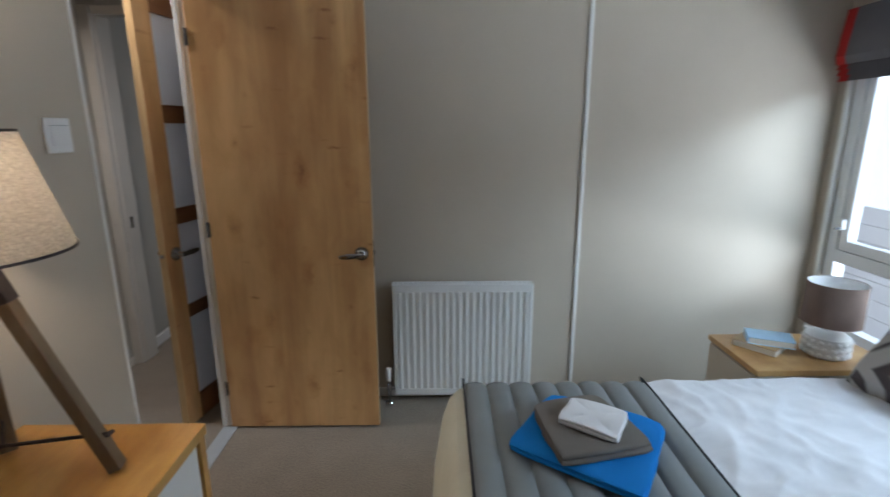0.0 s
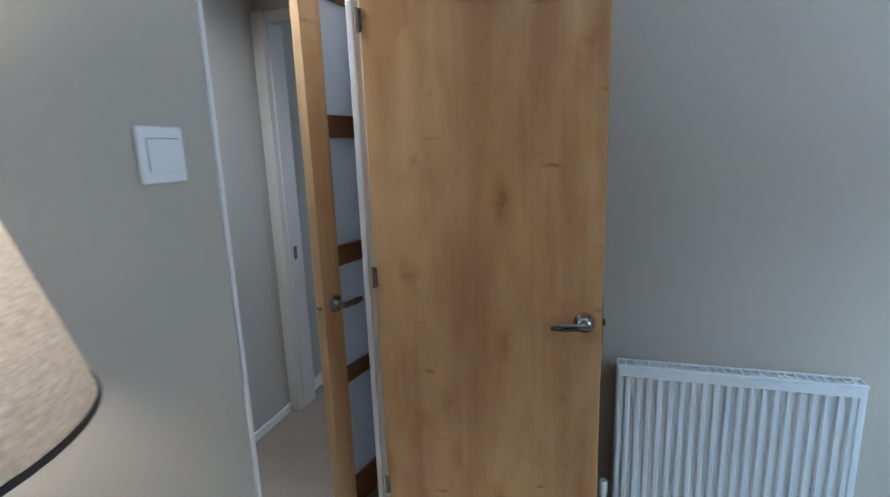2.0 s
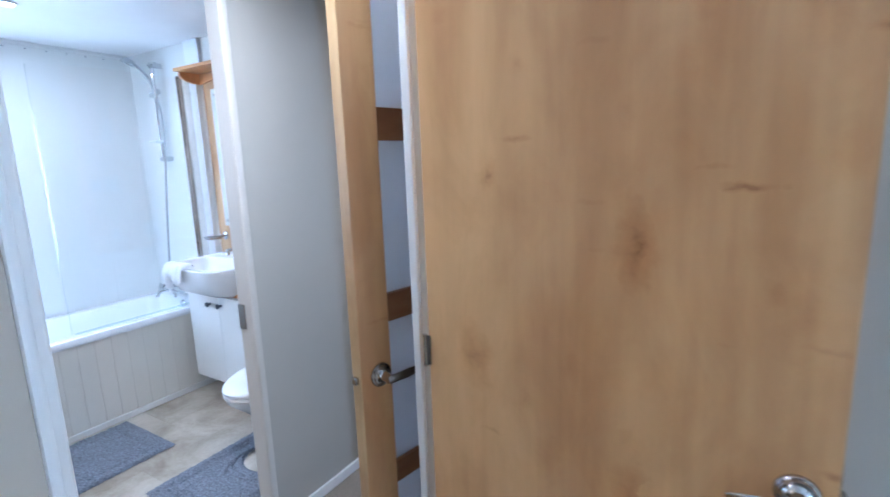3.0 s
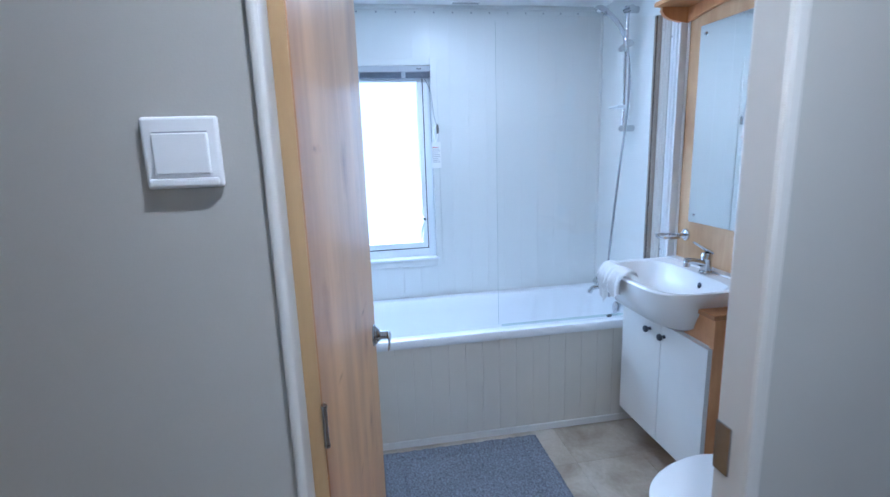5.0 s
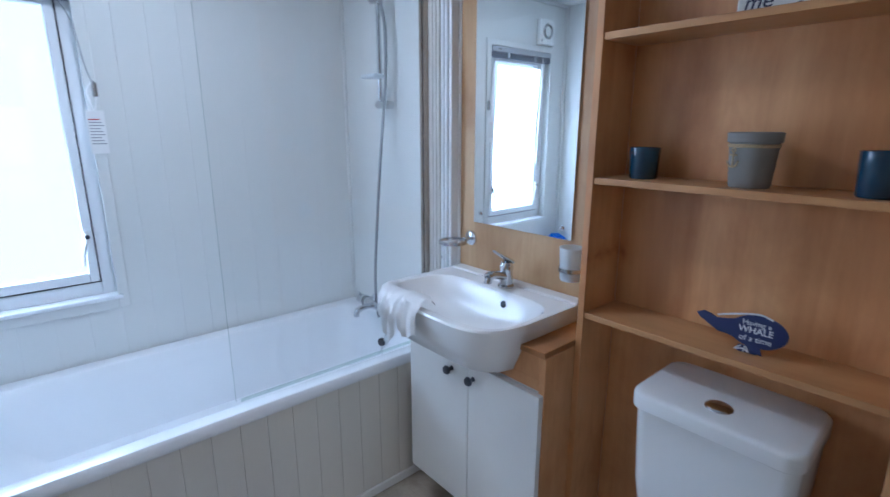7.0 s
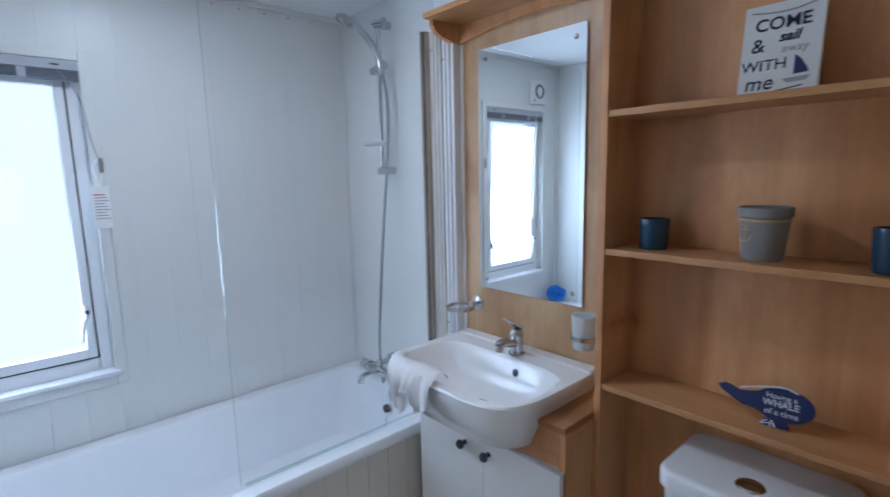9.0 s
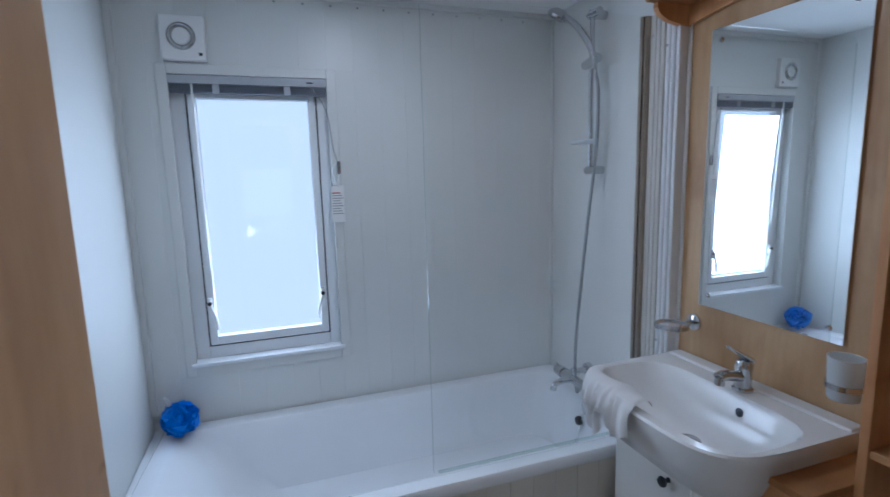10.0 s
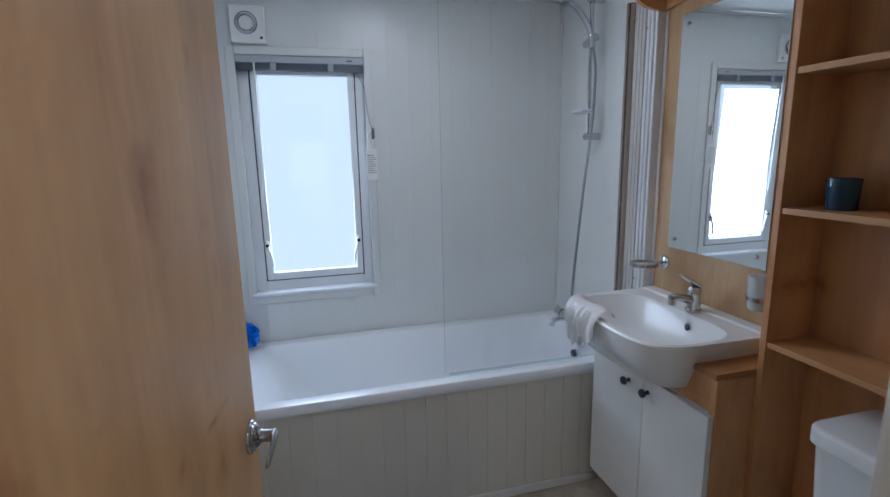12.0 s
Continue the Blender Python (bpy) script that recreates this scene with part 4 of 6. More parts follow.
def book(cx, cy, z, w, d, h, a, cover, label):
    t = thing("book", (cx, cy, z), label, "book", "books on the nightstand")
    m = pose(cx, cy, z, 0, 0, a)
    part("page_block", turned(B(-w / 2 + 0.003, w / 2 - 0.003, -d / 2 + 0.003, d / 2, 0.002, h - 0.002), m), PAPER, t, "cream page block", smooth=False)
    for k in (0, h - 0.002):
        part("cover", turned(B(-w / 2, w / 2, -d / 2, d / 2, k, k + 0.002, bevel=0.0006), m), cover, t)
    part("spine", turned(B(-w / 2, w / 2, d / 2 - 0.001, d / 2 + 0.0015, 0.0, h, bevel=0.0006), m), cover, t)


book(1.205, 1.715, 0.582, 0.10, 0.15, 0.026, 38, BOOKTAN, "closed tan paperback lying on the nightstand")
book(1.24, 1.712, 0.608, 0.10, 0.15, 0.026, 66, BOOKBLUE, "paperback with a pale blue cover on another book")


def drum_lamp():
    cx, cy, z = 1.415, 1.66, 0.582
    t = thing("bedside_lamp", (cx, cy, z), "unlit bedside lamp with taupe drum shade and white ceramic base", "lamp")
    part("base", lathe(bmesh.new(), [(0, 0), (0.078, 0.0), (0.088, 0.012), (0.090, 0.045), (0.084, 0.075), (0.055, 0.090), (0.03, 0.096), (0.026, 0.13), (0, 0.13)], at=(cx, cy, z), seg=36, m=Matrix.Translation((cx, cy, z)) @ Matrix.Diagonal((0.82, 0.82, 1, 1))), LAMPWHITE, t, "white ceramic base")
    for k in range(3):
        for i in range(18):
            a = 2 * math.pi * (i + 0.5 * k) / 18
            r = 0.0725
            bm = lathe(bmesh.new(), [(0.010, 0), (0.007, 0.004), (0.0, 0.006)], seg=6, m=Matrix.Translation((cx + r * math.cos(a), cy + r * math.sin(a), z + 0.014 + k * 0.023)) @ Vector((math.cos(a), math.sin(a), 0)).to_track_quat("Z", "Y").to_matrix().to_4x4())
            part("stud", bm, LAMPWHITE, t, smooth=False)
    ra, rb, z0, z1 = 0.094, 0.091, z + 0.125, z + 0.275
    sh = part("shade", lathe(bmesh.new(), [(ra, z0), (rb, z1), (rb - 0.002, z1), (ra - 0.002, z0), (ra, z0)], at=(cx, cy, 0), seg=44), PINK, t, "taupe fabric drum shade")
    part("lining", lathe(bmesh.new(), [(ra - 0.003, z0 + 0.001), (rb - 0.003, z1 - 0.001), (rb - 0.004, z1 - 0.001), (ra - 0.004, z0 + 0.001), (ra - 0.003, z0 + 0.001)], at=(cx, cy, 0), seg=44), SHADEWHITE, sh, "white shade lining")
    part("bulb", lathe(bmesh.new(), [(0, 0), (0.013, 0.0), (0.014, 0.02), (0.028, 0.05), (0.02, 0.08), (0, 0.086)], at=(cx, cy, z + 0.13), seg=16), LAMPWHITE, t)


drum_lamp()


def bedroom_window():
    t = thing("window_bedroom", (1.9, 1.2, 0.42), "white framed bedroom window with a low transom", "window", kind="structure")
    y0, y1, z0, z1, tz = 0.05, 2.32, 0.42, 1.74, 0.81
    for a in ((y1 - 0.06, y1, z0, z1), (y0, y0 + 0.06, z0, z1), (1.15, 1.21, z0, z1), (y0 + 0.06, y1 - 0.06, z0, z0 + 0.06), (y0 + 0.06, y1 - 0.06, z1 - 0.06, z1)):
        part("window_frame", B(1.885, 1.945, *a, bevel=0.004), UPVC, t)
    for a, b in ((y0 + 0.06, 1.15), (1.21, y1 - 0.06)):
        part("transom", B(1.884, 1.944, a, b, tz - 0.04, tz + 0.02, bevel=0.004), UPVC, t)
        for c in ((a + 0.005, a + 0.05, tz + 0.022, z1 - 0.062), (b - 0.05, b - 0.005, tz + 0.022, z1 - 0.062)):
            part("sash_stile", B(1.890, 1.935, *c, bevel=0.003), UPVC, t)
        part("sash_rail", B(1.890, 1.935, a + 0.05, b - 0.05, tz + 0.022, tz + 0.068, bevel=0.003), UPVC, t)
        for za, zb in ((tz + 0.05, z1 - 0.06), (z0 + 0.06, tz - 0.03)):
            p = part("pane", B(1.912, 1.918, a + 0.02, b - 0.02, za, zb), GLASS, t, "clear window glass", smooth=False)
            p.visible_shadow = False
    part("window_sill", B(1.84, 1.895, y0, y1, z0 - 0.02, z0, bevel=0.006), WHITE, t)
    h = part("catch", B(1.868, 1.890, 2.225, 2.245, 0.93, 0.98, bevel=0.004), PLASTIC, t, "white window catch")
    part("peg", rod(bmesh.new(), (1.845, 2.235, 0.935), (1.87, 2.235, 0.935), 0.005), DARK, h)
    trim("trim_window_bedroom", "white reveal lining of the bedroom window", (1.862, 1.878, 2.318, 2.345, 0.40, 1.76), (1.862, 1.878, 0.02, 0.052, 0.40, 1.76), (1.862, 1.878, 0.052, 2.318, 1.738, 1.765))
    b = thing("roman_blind", (1.83, 1.2, 1.6), "raised grey roman blind with red borders over the window", "blind")
    ya, yb = 0.0, 2.345
    prof = [(1.866, 1.90), (1.815, 1.90), (1.790, 1.70), (1.800, 1.665), (1.822, 1.680), (1.806, 1.645), (1.826, 1.655), (1.812, 1.620), (1.832, 1.628), (1.820, 1.595), (1.842, 1.600), (1.85, 1.70), (1.866, 1.86)]
    m = Matrix(((1, 0, 0, 0), (0, 0, 1, 0), (0, 1, 0, 0), (0, 0, 0, 1)))
    part("cloth", prism(bmesh.new(), prof, ya + 0.10, yb - 0.055, m), BLIND, b, smooth=False)
    part("border", prism(bmesh.new(), prof, yb - 0.055, yb, m), BLINDRED, b, "red side border", smooth=False)
    part("border", prism(bmesh.new(), prof, ya, ya + 0.10, m), BLINDRED, b, "red side border", smooth=False)


bedroom_window()
cl = thing("neighbour_wall", (3.6, 1.2, 0), "white clad wall across the garden outside the window", "building", kind="structure")
for i in range(9):
    part("board", B(3.6, 3.63, -3.0, 6.0, -0.6 + i * 0.15, -0.455 + i * 0.15, bevel=0.004), OUTSIDE, cl)
solid("ground", B(1.96, 40, -30, 40, -0.7, -0.6), OUTSIDE, "pale paved ground outside", "ground", kind="structure", smooth=False)
solid("backdrop_bedroom", B(9.0, 9.1, -12, 14, -2, 8), SKYCARD, "bright overcast sky", "sky", kind="structure", smooth=False)

# ---- bathroom ----
FX, FY = -3.338, 1.418


def bath_window():
    t = thing("window_bathroom", (-4.2, 1.875, 0.71), "white framed frosted bathroom window above the bath", "window", kind="structure")
    y0, y1, z0, z1 = 1.586, 2.161, 0.711, 1.829
    flange = ((y0 - 0.034, y0 + 0.004, z0 - 0.044, z1 + 0.035), (y1 - 0.004, y1 + 0.034, z0 - 0.044, z1 + 0.035), (y0 + 0.004, y1 - 0.004, z0 - 0.044, z0 + 0.002), (y0 + 0.004, y1 - 0.004, z1 - 0.002, z1 + 0.035))
    for a in flange:
        part("window_trim", B(-4.163, -4.150, *a, bevel=0.003), BATHWALL, t)
    for a in ((y0, y0 + 0.052, z0, z1), (y1 - 0.044, y1, z0, z1), (y0 + 0.052, y1 - 0.044, z0, z0 + 0.060), (y0 + 0.052, y1 - 0.044, z1 - 0.05, z1)):
        part("window_frame", B(-4.235, -4.197, *a, bevel=0.003), UPVC, t)
    part("window_sill", B(-4.20, -4.138, y0 - 0.012, y1 + 0.012, z0 - 0.004, z0 + 0.012, bevel=0.004), UPVC, t)
    ya, yb, za, zb, w = 1.642, 2.113, 0.776, 1.776, 0.030
    for a in ((ya, ya + w, za, zb), (yb - w, yb, za, zb), (ya + w, yb - w, za, za + w + 0.006), (ya + w, yb - w, zb - w, zb)):
        part("sash", B(-4.228, -4.188, *a, bevel=0.004), UPVC, t)
    for a in ((ya - 0.005, ya, za - 0.005, zb), (yb, yb + 0.005, za - 0.005, zb), (ya, yb, za - 0.005, za)):
        part("gasket", B(-4.21, -4.194, *a), GASKET, t, "black rubber seal", smooth=False)
    p = part("pane", B(-4.226, -4.220, ya + 0.02, yb - 0.02, za + 0.02, zb - 0.02), SKYPANE, t, "bright frosted glass", smooth=False)
    p.visible_shadow = False
    for y, s in ((2.094, -1), (1.655, 1)):
        bm = B(-4.190, -4.176, y - 0.008, y + 0.008, 0.925, 0.975, bevel=0.004)
        tube(bm, [(-4.178, y, 0.965), (-4.172, y + s * 0.004, 0.935), (-4.172, y + s * 0.016, 0.90), (-4.174, y + s * 0.022, 0.845)], 0.006, 8, 5)
        h = part("handle", bm, PLASTIC, t, "white window handle")
        part("button", rod(bmesh.new(), (-4.178, y, 0.953), (-4.165, y, 0.953), 0.008), BLACK, h, "black lock button")


SKYPANE = clear_glass("bright_frosted_pane", (0.97, 0.98, 1.0))
bath_window()
solid("backdrop_bathroom", B(-4.62, -4.60, 0.9, 2.9, 0.2, 3.3), SKYCARD, "bright overcast daylight behind frosted glass", "sky", kind="structure", smooth=False)

bl = thing("venetian_blind", (-4.16, 1.875, 1.76), "raised dark grey venetian blind at the window head", "blind")
rail = part("head_rail", B(-4.185, -4.145, 1.590, 2.157, 1.793, 1.825, bevel=0.003), BLINDRAIL, bl, "light grey head rail")
part("sticker", B(-4.1449, -4.1443, 2.08, 2.105, 1.806, 1.811), BLACK, rail, smooth=False)
for i in range(7):
    part("slat", B(-4.183, -4.150, 1.592, 2.155, 1.762 + i * 0.0044, 1.7645 + i * 0.0044), BLINDSLAT, bl, smooth=False)
for y in (1.75, 2.005):
    part("ladder_tape", B(-4.1495, -4.148, y - 0.012, y + 0.012, 1.760, 1.795), BLINDRAIL, bl, smooth=False)
part("wand", rod(bmesh.new(), (-4.150, 1.668, 1.80), (-4.176, 1.668, 1.10), 0.0045, seg=8), PLASTIC, bl, "thin clear tilt wand")
part("cord", tube(bmesh.new(), [(-4.148, 2.10, 1.79), (-4.146, 2.15, 1.70), (-4.143, 2.168, 1.56), (-4.142, 2.185, 1.49)], 0.0018, 6, 5), INKGREY, bl, "thin pull cord")
cleat = thing("cord_cleat", (-4.15, 2.185, 1.47), "chrome cord cleat with knotted white cord", "cord cleat")
part("cleat", B(-4.150, -4.132, 2.178, 2.194, 1.450, 1.505, bevel=0.005), CHROME, cleat)
part("loop", tube(bmesh.new(), [(-4.14, 2.18, 1.50), (-4.135, 2.160, 1.47), (-4.135, 2.168, 1.43), (-4.132, 2.175, 1.40), (-4.135, 2.186, 1.45)], 0.003, 6, 5), PLASTIC, cleat, "white cord loop")
tag = thing("cord_label", (-4.14, 2.175, 1.27), "white warning label hanging from the blind cord", "label")
part("card", B(-4.1355, -4.134, 2.148, 2.202, 1.255, 1.405, bevel=0.0005), PLASTIC, tag)
for i in range(9):
    part("line", B(-4.1338, -4.1334, 2.153, 2.197 - 0.006 * (i % 3), 1.288 + i * 0.0105, 1.2915 + i * 0.0105), INKGREY if i < 8 else BLINDRED, tag, smooth=False)

fan = thing("extractor_fan", (-4.15, 1.657, 1.87), "white square extractor fan high on the wall", "extractor fan")
part("case", B(-4.162, -4.132, 1.583, 1.731, 1.872, 2.028, bevel=0.006, seg=3), PLASTIC, fan)
mfan = Matrix.Translation((-4.132, 1.652, 1.955)) @ Vector((1, 0, 0)).to_track_quat("Z", "Y").to_matrix().to_4x4()
part("rim", lathe(bmesh.new(), [(0.030, 0), (0.033, 0.006), (0.042, 0.007), (0.048, 0.002), (0.049, -0.004), (0.030, -0.004)], seg=40, m=mfan), SATIN, fan, "silvery round louvre")
part("rim", lathe(bmesh.new(), [(0.036, 0.0075), (0.039, 0.010), (0.041, 0.0075)], seg=40, m=mfan), CHROME, fan)
part("disc", lathe(bmesh.new(), [(0.0, 0.004), (0.026, 0.003), (0.030, -0.002)], seg=36, m=mfan), PLASTIC, fan)
part("lamp", B(-4.132, -4.1308, 1.706, 1.718, 1.889, 1.900), BLACK, fan, smooth=False)

# cladding boards with open joints on the bath walls
clad = thing("wall_cladding_west", (-4.16, 2.3, 0.5), "white tongue-and-groove cladding above the bath", "wall cladding", kind="structure")
PITCH = 0.1065


def board(parent, x0, x1, y0, y1, z0, z1, material=BATHWALL):
    part("board", B(x0, x1, y0, y1, z0, z1, bevel=0.0006, seg=1), material, parent, smooth=False)


y = 1.418
WY0, WY1 = 1.553, 2.194
edges = [1.418 + PITCH * i for i in range(17)] + [3.197]
for a, b in zip(edges, edges[1:]):
    a, b = a + 0.00015, b - 0.00015
    if b <= WY0 or a >= WY1:
        board(clad, -4.169, -4.160, a, b, 0.45, HB)
    else:
        board(clad, -4.169, -4.160, a, b, 0.45, 0.668)
        board(clad, -4.169, -4.160, a, b, 1.862, HB)
        if a < WY0 - 0.01:
            board(clad, -4.169, -4.160, a, WY0, 0.668, 1.862)
        if b > WY1 + 0.01:
            board(clad, -4.169, -4.160, WY1, b, 0.668, 1.862)
for i in range(15):
    yy = 1.553 + i * PITCH
    m = Matrix.Translation((-4.160, yy, 2.108)) @ Vector((1, 0, 0)).to_track_quat("Z", "Y").to_matrix().to_4x4()
    part("screw", lathe(bmesh.new(), [(0.0, 0.002), (0.0042, 0.0012), (0.0052, -0.0005)], seg=8, m=m), INKGREY, clad, "grey screw head")
trim("trim_bath_corner", "white quadrant strips in the wall corners", (-4.161, -4.14, 1.414, 1.436, 0.53, HB), (-4.161, -4.148, 3.187, 3.20, 0.53, HB), material=BATHWALL)
trim("trim_ceiling_bath", "white cover strip along the ceiling", (-4.161, -4.145, 1.43, 3.19, HB - 0.022, HB), material=BATHWALL)

# bath


def rounded(x0, x1, y0, y1, r, n=8):
    out = []
    for cx, cy, a0 in ((x1 - r, y1 - r, 0), (x0 + r, y1 - r, 90), (x0 + r, y0 + r, 180), (x1 - r, y0 + r, 270)):
        for k in range(n + 1):
            a = radians(a0 + 90 * k / n)
            out.append((cx + r * math.cos(a), cy + r * math.sin(a)))
    return out


def bathtub():
    t = thing("bathtub", (-3.75, 2.3, 0), "white acrylic bath below the frosted window", "bathtub")
    x0, x1, y0, y1 = -4.158, FX + 0.014, 1.452, 3.196
    rings = []
    for i, (d, z, r, foot) in enumerate(((0.0, 0.495, 0.012, 0), (0.0, 0.525, 0.014, 0), (0.006, 0.533, 0.016, 0), (0.052, 0.534, 0.05, 0), (0.064, 0.529, 0.06, 0), (0.072, 0.512, 0.07, 0.01), (0.088, 0.40, 0.09, 0.06), (0.105, 0.26, 0.10, 0.13), (0.13, 0.19, 0.12, 0.17), (0.18, 0.165, 0.14, 0.20))):
        ring = rounded(x0 + d, x1 - d, y0 + d + foot, y1 - d, r)
        rings.append([(px, py, z - (0.06 * min(1.0, max(0.0, x1 - 0.06 - px) / 0.12) if 3 <= i <= 5 or (i < 3 and px < -3.5) else 0.0)) for px, py in ring])
    bm = loft(bmesh.new(), rings, False, True)
    part("shell", bm, ACRYLIC, t)
    part("end_ledge", B(x0, x1 - 0.004, 1.418, y0 + 0.002, 0.44, 0.470, bevel=0.003), ACRYLIC, t, "narrow white ledge between bath and wall")
    m = Matrix.Translation((-3.725, 3.108, 0.452)) @ Vector((0, -1, 0.2)).to_track_quat("Z", "Y").to_matrix().to_4x4()
    part("overflow", lathe(bmesh.new(), [(0, 0.008), (0.022, 0.007), (0.03, 0.003), (0.032, 0)], seg=24, m=m), CHROME, t, "chrome overflow rose")
    part("waste", lathe(bmesh.new(), [(0, 0.004), (0.024, 0.004), (0.03, 0.001)], at=(-3.76, 2.95, 0.1655), seg=24), CHROME, t, "chrome plug waste")
    ch = bmesh.new()
    tube(ch, [(-3.725, 3.10, 0.437), (-3.74, 3.085, 0.36), (-3.75, 3.06, 0.25), (-3.755, 3.0, 0.175)], 0.003, 6, 5)
    part("chain", ch, CHROME, t, "ball chain")
    s = lathe(bmesh.new(), [(0, 0.016), (0.016, 0.014), (0.02, 0.006), (0.018, -0.004), (0, -0.006)], seg=20, m=Matrix.Translation((-3.752, 3.094, 0.382)) @ Vector((0, -1, 0)).to_track_quat("Z", "Y").to_matrix().to_4x4())
    part("plug", s, BLACK, t, "black rubber plug hung on its rest")
    return t


tub = bathtub()

PANEL = painted("cream_panel_boards", (0.74, 0.71, 0.64), 0.34, 0.04, 90, 0.05)
panel = part("front_panel", B(FX - 0.03, FX - 0.006, 1.418, 3.196, 0.0, 0.497), PANEL, tub, "cream boarded front panel of the bath", smooth=False)
py = 1.418
while py < 3.10:
    part("board", B(FX - 0.009, FX, py + 0.0004, min(py + 0.0815, 3.196) - 0.0004, 0.03, 0.496, bevel=0.0007, seg=1), PANEL, panel, smooth=False)
    py += 0.0815
part("plinth_strip", B(FX - 0.005, FX + 0.008, 1.418, 3.19, -0.002, 0.033, bevel=0.004), WHITE, panel, "white floor strip")


def shower_screen():
    t = thing("shower_screen", (-3.40, 2.8, 0.54), "clear glass bath screen on a chrome wall profile", "shower screen")
    bm = bmesh.new()
    x0, x1 = -3.388, -3.382
    out = [(2.325, 0.545), (3.13, 0.545), (3.13, 1.905), (2.345, 1.905), (2.325, 1.885)]
    prism(bm, out, x0, x1, Matrix(((0, 0, 1, 0), (1, 0, 0, 0), (0, 1, 0, 0), (0, 0, 0, 1))))
    g = part("glass", bm, GLASS, t, "clear toughened glass", smooth=False)
    g.visible_shadow = False
    part("edge_seal", B(-3.3865, -3.3835, 2.3242, 2.3252, 0.545, 1.885), EDGEGLASS, t, "pale green glass edge", smooth=False)
    for xa, xb, ya, ma in ((-3.450, -3.437, 3.092, PROFILE), (-3.4365, -3.427, 3.097, PROFILE), (-3.4265, -3.405, 3.116, GREYPROF), (-3.4045, -3.389, 3.119, GREYPROF), (-3.3885, -3.373, 3.122, GREYPROF)):
        part("profile", B(xa, xb, ya, 3.19, 0.545, 1.925, bevel=0.0015), ma, t, "polished profile edge with a brown reflection put into its colour" if ma is PROFILE else "pale grey aluminium profile")
    for z in (1.86, 0.66):
        part("screw", lathe(bmesh.new(), [(0, 0.002), (0.004, 0.0015), (0.005, 0)], seg=10, m=Matrix.Translation((-3.416, 3.116, z)) @ Vector((0, -1, 0)).to_track_quat("Z", "Y").to_matrix().to_4x4()), INKGREY, t)
    part("seal", B(-3.388, -3.382, 2.34, 3.085, 0.536, 0.546, bevel=0.001), EDGEGLASS, t, "clear bottom seal")


shower_screen()
fill = thing("wall_profile", (-3.39, 3.17, 0.53), "white ridged wall channel beside the shower screen", "wall trim")
part("flange", B(-3.47, -3.322, 3.178, 3.197, 0.53, HB, bevel=0.004), UPVC, fill)
for xa, yb in ((-3.3725, 3.126), (-3.358, 3.132), (-3.3435, 3.140)):
    part("ridge", B(xa, xa + 0.014, yb, 3.18, 0.53, 1.95, bevel=0.006, seg=3), UPVC, fill)
for z in (1.82, 0.86):
    part("screw", lathe(bmesh.new(), [(0, 0.002), (0.004, 0.001), (0.005, 0)], seg=10, m=Matrix.Translation((-3.365, 3.126, z)) @ Vector((0, -1, 0)).to_track_quat("Z", "Y").to_matrix().to_4x4()), INKGREY, fill)


def shower():
    t = thing("shower_riser", (-3.78, 3.17, 1.43), "chrome riser rail shower with hand shower and hose", "shower")
    x, yr = -3.775, 3.140
    part("rail", rod(bmesh.new(), (x, yr, 1.43), (x, yr, 2.05), 0.010), CHROME, t)
    for z in (1.440, 2.035):
        bm = rod(bmesh.new(), (x, 3.198, z), (x, yr - 0.012, z), 0.017, seg=20)
        rod(bm, (x - 0.02, yr, z), (x + 0.045, yr, z), 0.016, seg=20)
        part("bracket", bm, CHROME, t)
    bm = rod(bmesh.new(), (x - 0.035, yr - 0.008, 1.85), (x + 0.05, yr - 0.008, 1.865), 0.017, 0.019, seg=20)
    part("cradle", bm, CHROME, t, "chrome sliding cradle")
    bm = tube(bmesh.new(), [(x + 0.048, yr - 0.022, 1.82), (x + 0.035, yr - 0.03, 1.90), (x - 0.02, yr - 0.055, 1.99), (x - 0.08, yr - 0.075, 2.045)], 0.0125, 12, 5)
    m = Matrix.Translation((x - 0.105, yr - 0.085, 2.058)) @ Vector((-0.45, -0.35, -0.9)).to_track_quat("Z", "Y").to_matrix().to_4x4()
    hs = part("hand_shower", bm, CHROME, t, "chrome hand shower")
    part("spray_head", lathe(bmesh.new(), [(0, -0.022), (0.022, -0.02), (0.04, -0.006), (0.045, 0.006), (0.042, 0.016), (0, 0.018)], seg=32, m=m), CHROME, hs)
    part("spray_plate", lathe(bmesh.new(), [(0, 0.0195), (0.030, 0.0195), (0.034, 0.017)], seg=28, m=m), STEEL, hs, "grey nozzle plate")
    for k in range(10):
        a = 2 * math.pi * k / 10
        part("nozzle", lathe(bmesh.new(), [(0.003, 0.019), (0.0025, 0.0215), (0, 0.022)], seg=6, m=m @ Matrix.Translation((0.021 * math.cos(a), 0.021 * math.sin(a), 0))), DARK, hs, smooth=False)
    part("soap_tray", B(x - 0.06, x + 0.045, yr - 0.06, yr + 0.012, 1.545, 1.560, bevel=0.006), FROST, t, "clear plastic soap tray")
    pts = [(x + 0.050, yr - 0.02, 1.82), (x + 0.062, yr - 0.012, 1.72), (x + 0.052, yr - 0.012, 1.50), (x + 0.035, yr - 0.03, 1.25), (x + 0.02, yr - 0.05, 0.95), (x + 0.005, yr - 0.06, 0.70), (x - 0.005, yr - 0.05, 0.56), (x + 0.0, yr - 0.045, 0.50), (x + 0.02, yr - 0.045, 0.56)]
    part("hose", tube(bmesh.new(), pts, 0.0065, 10, 8), HOSE, t, "silvery flexible hose")


shower()


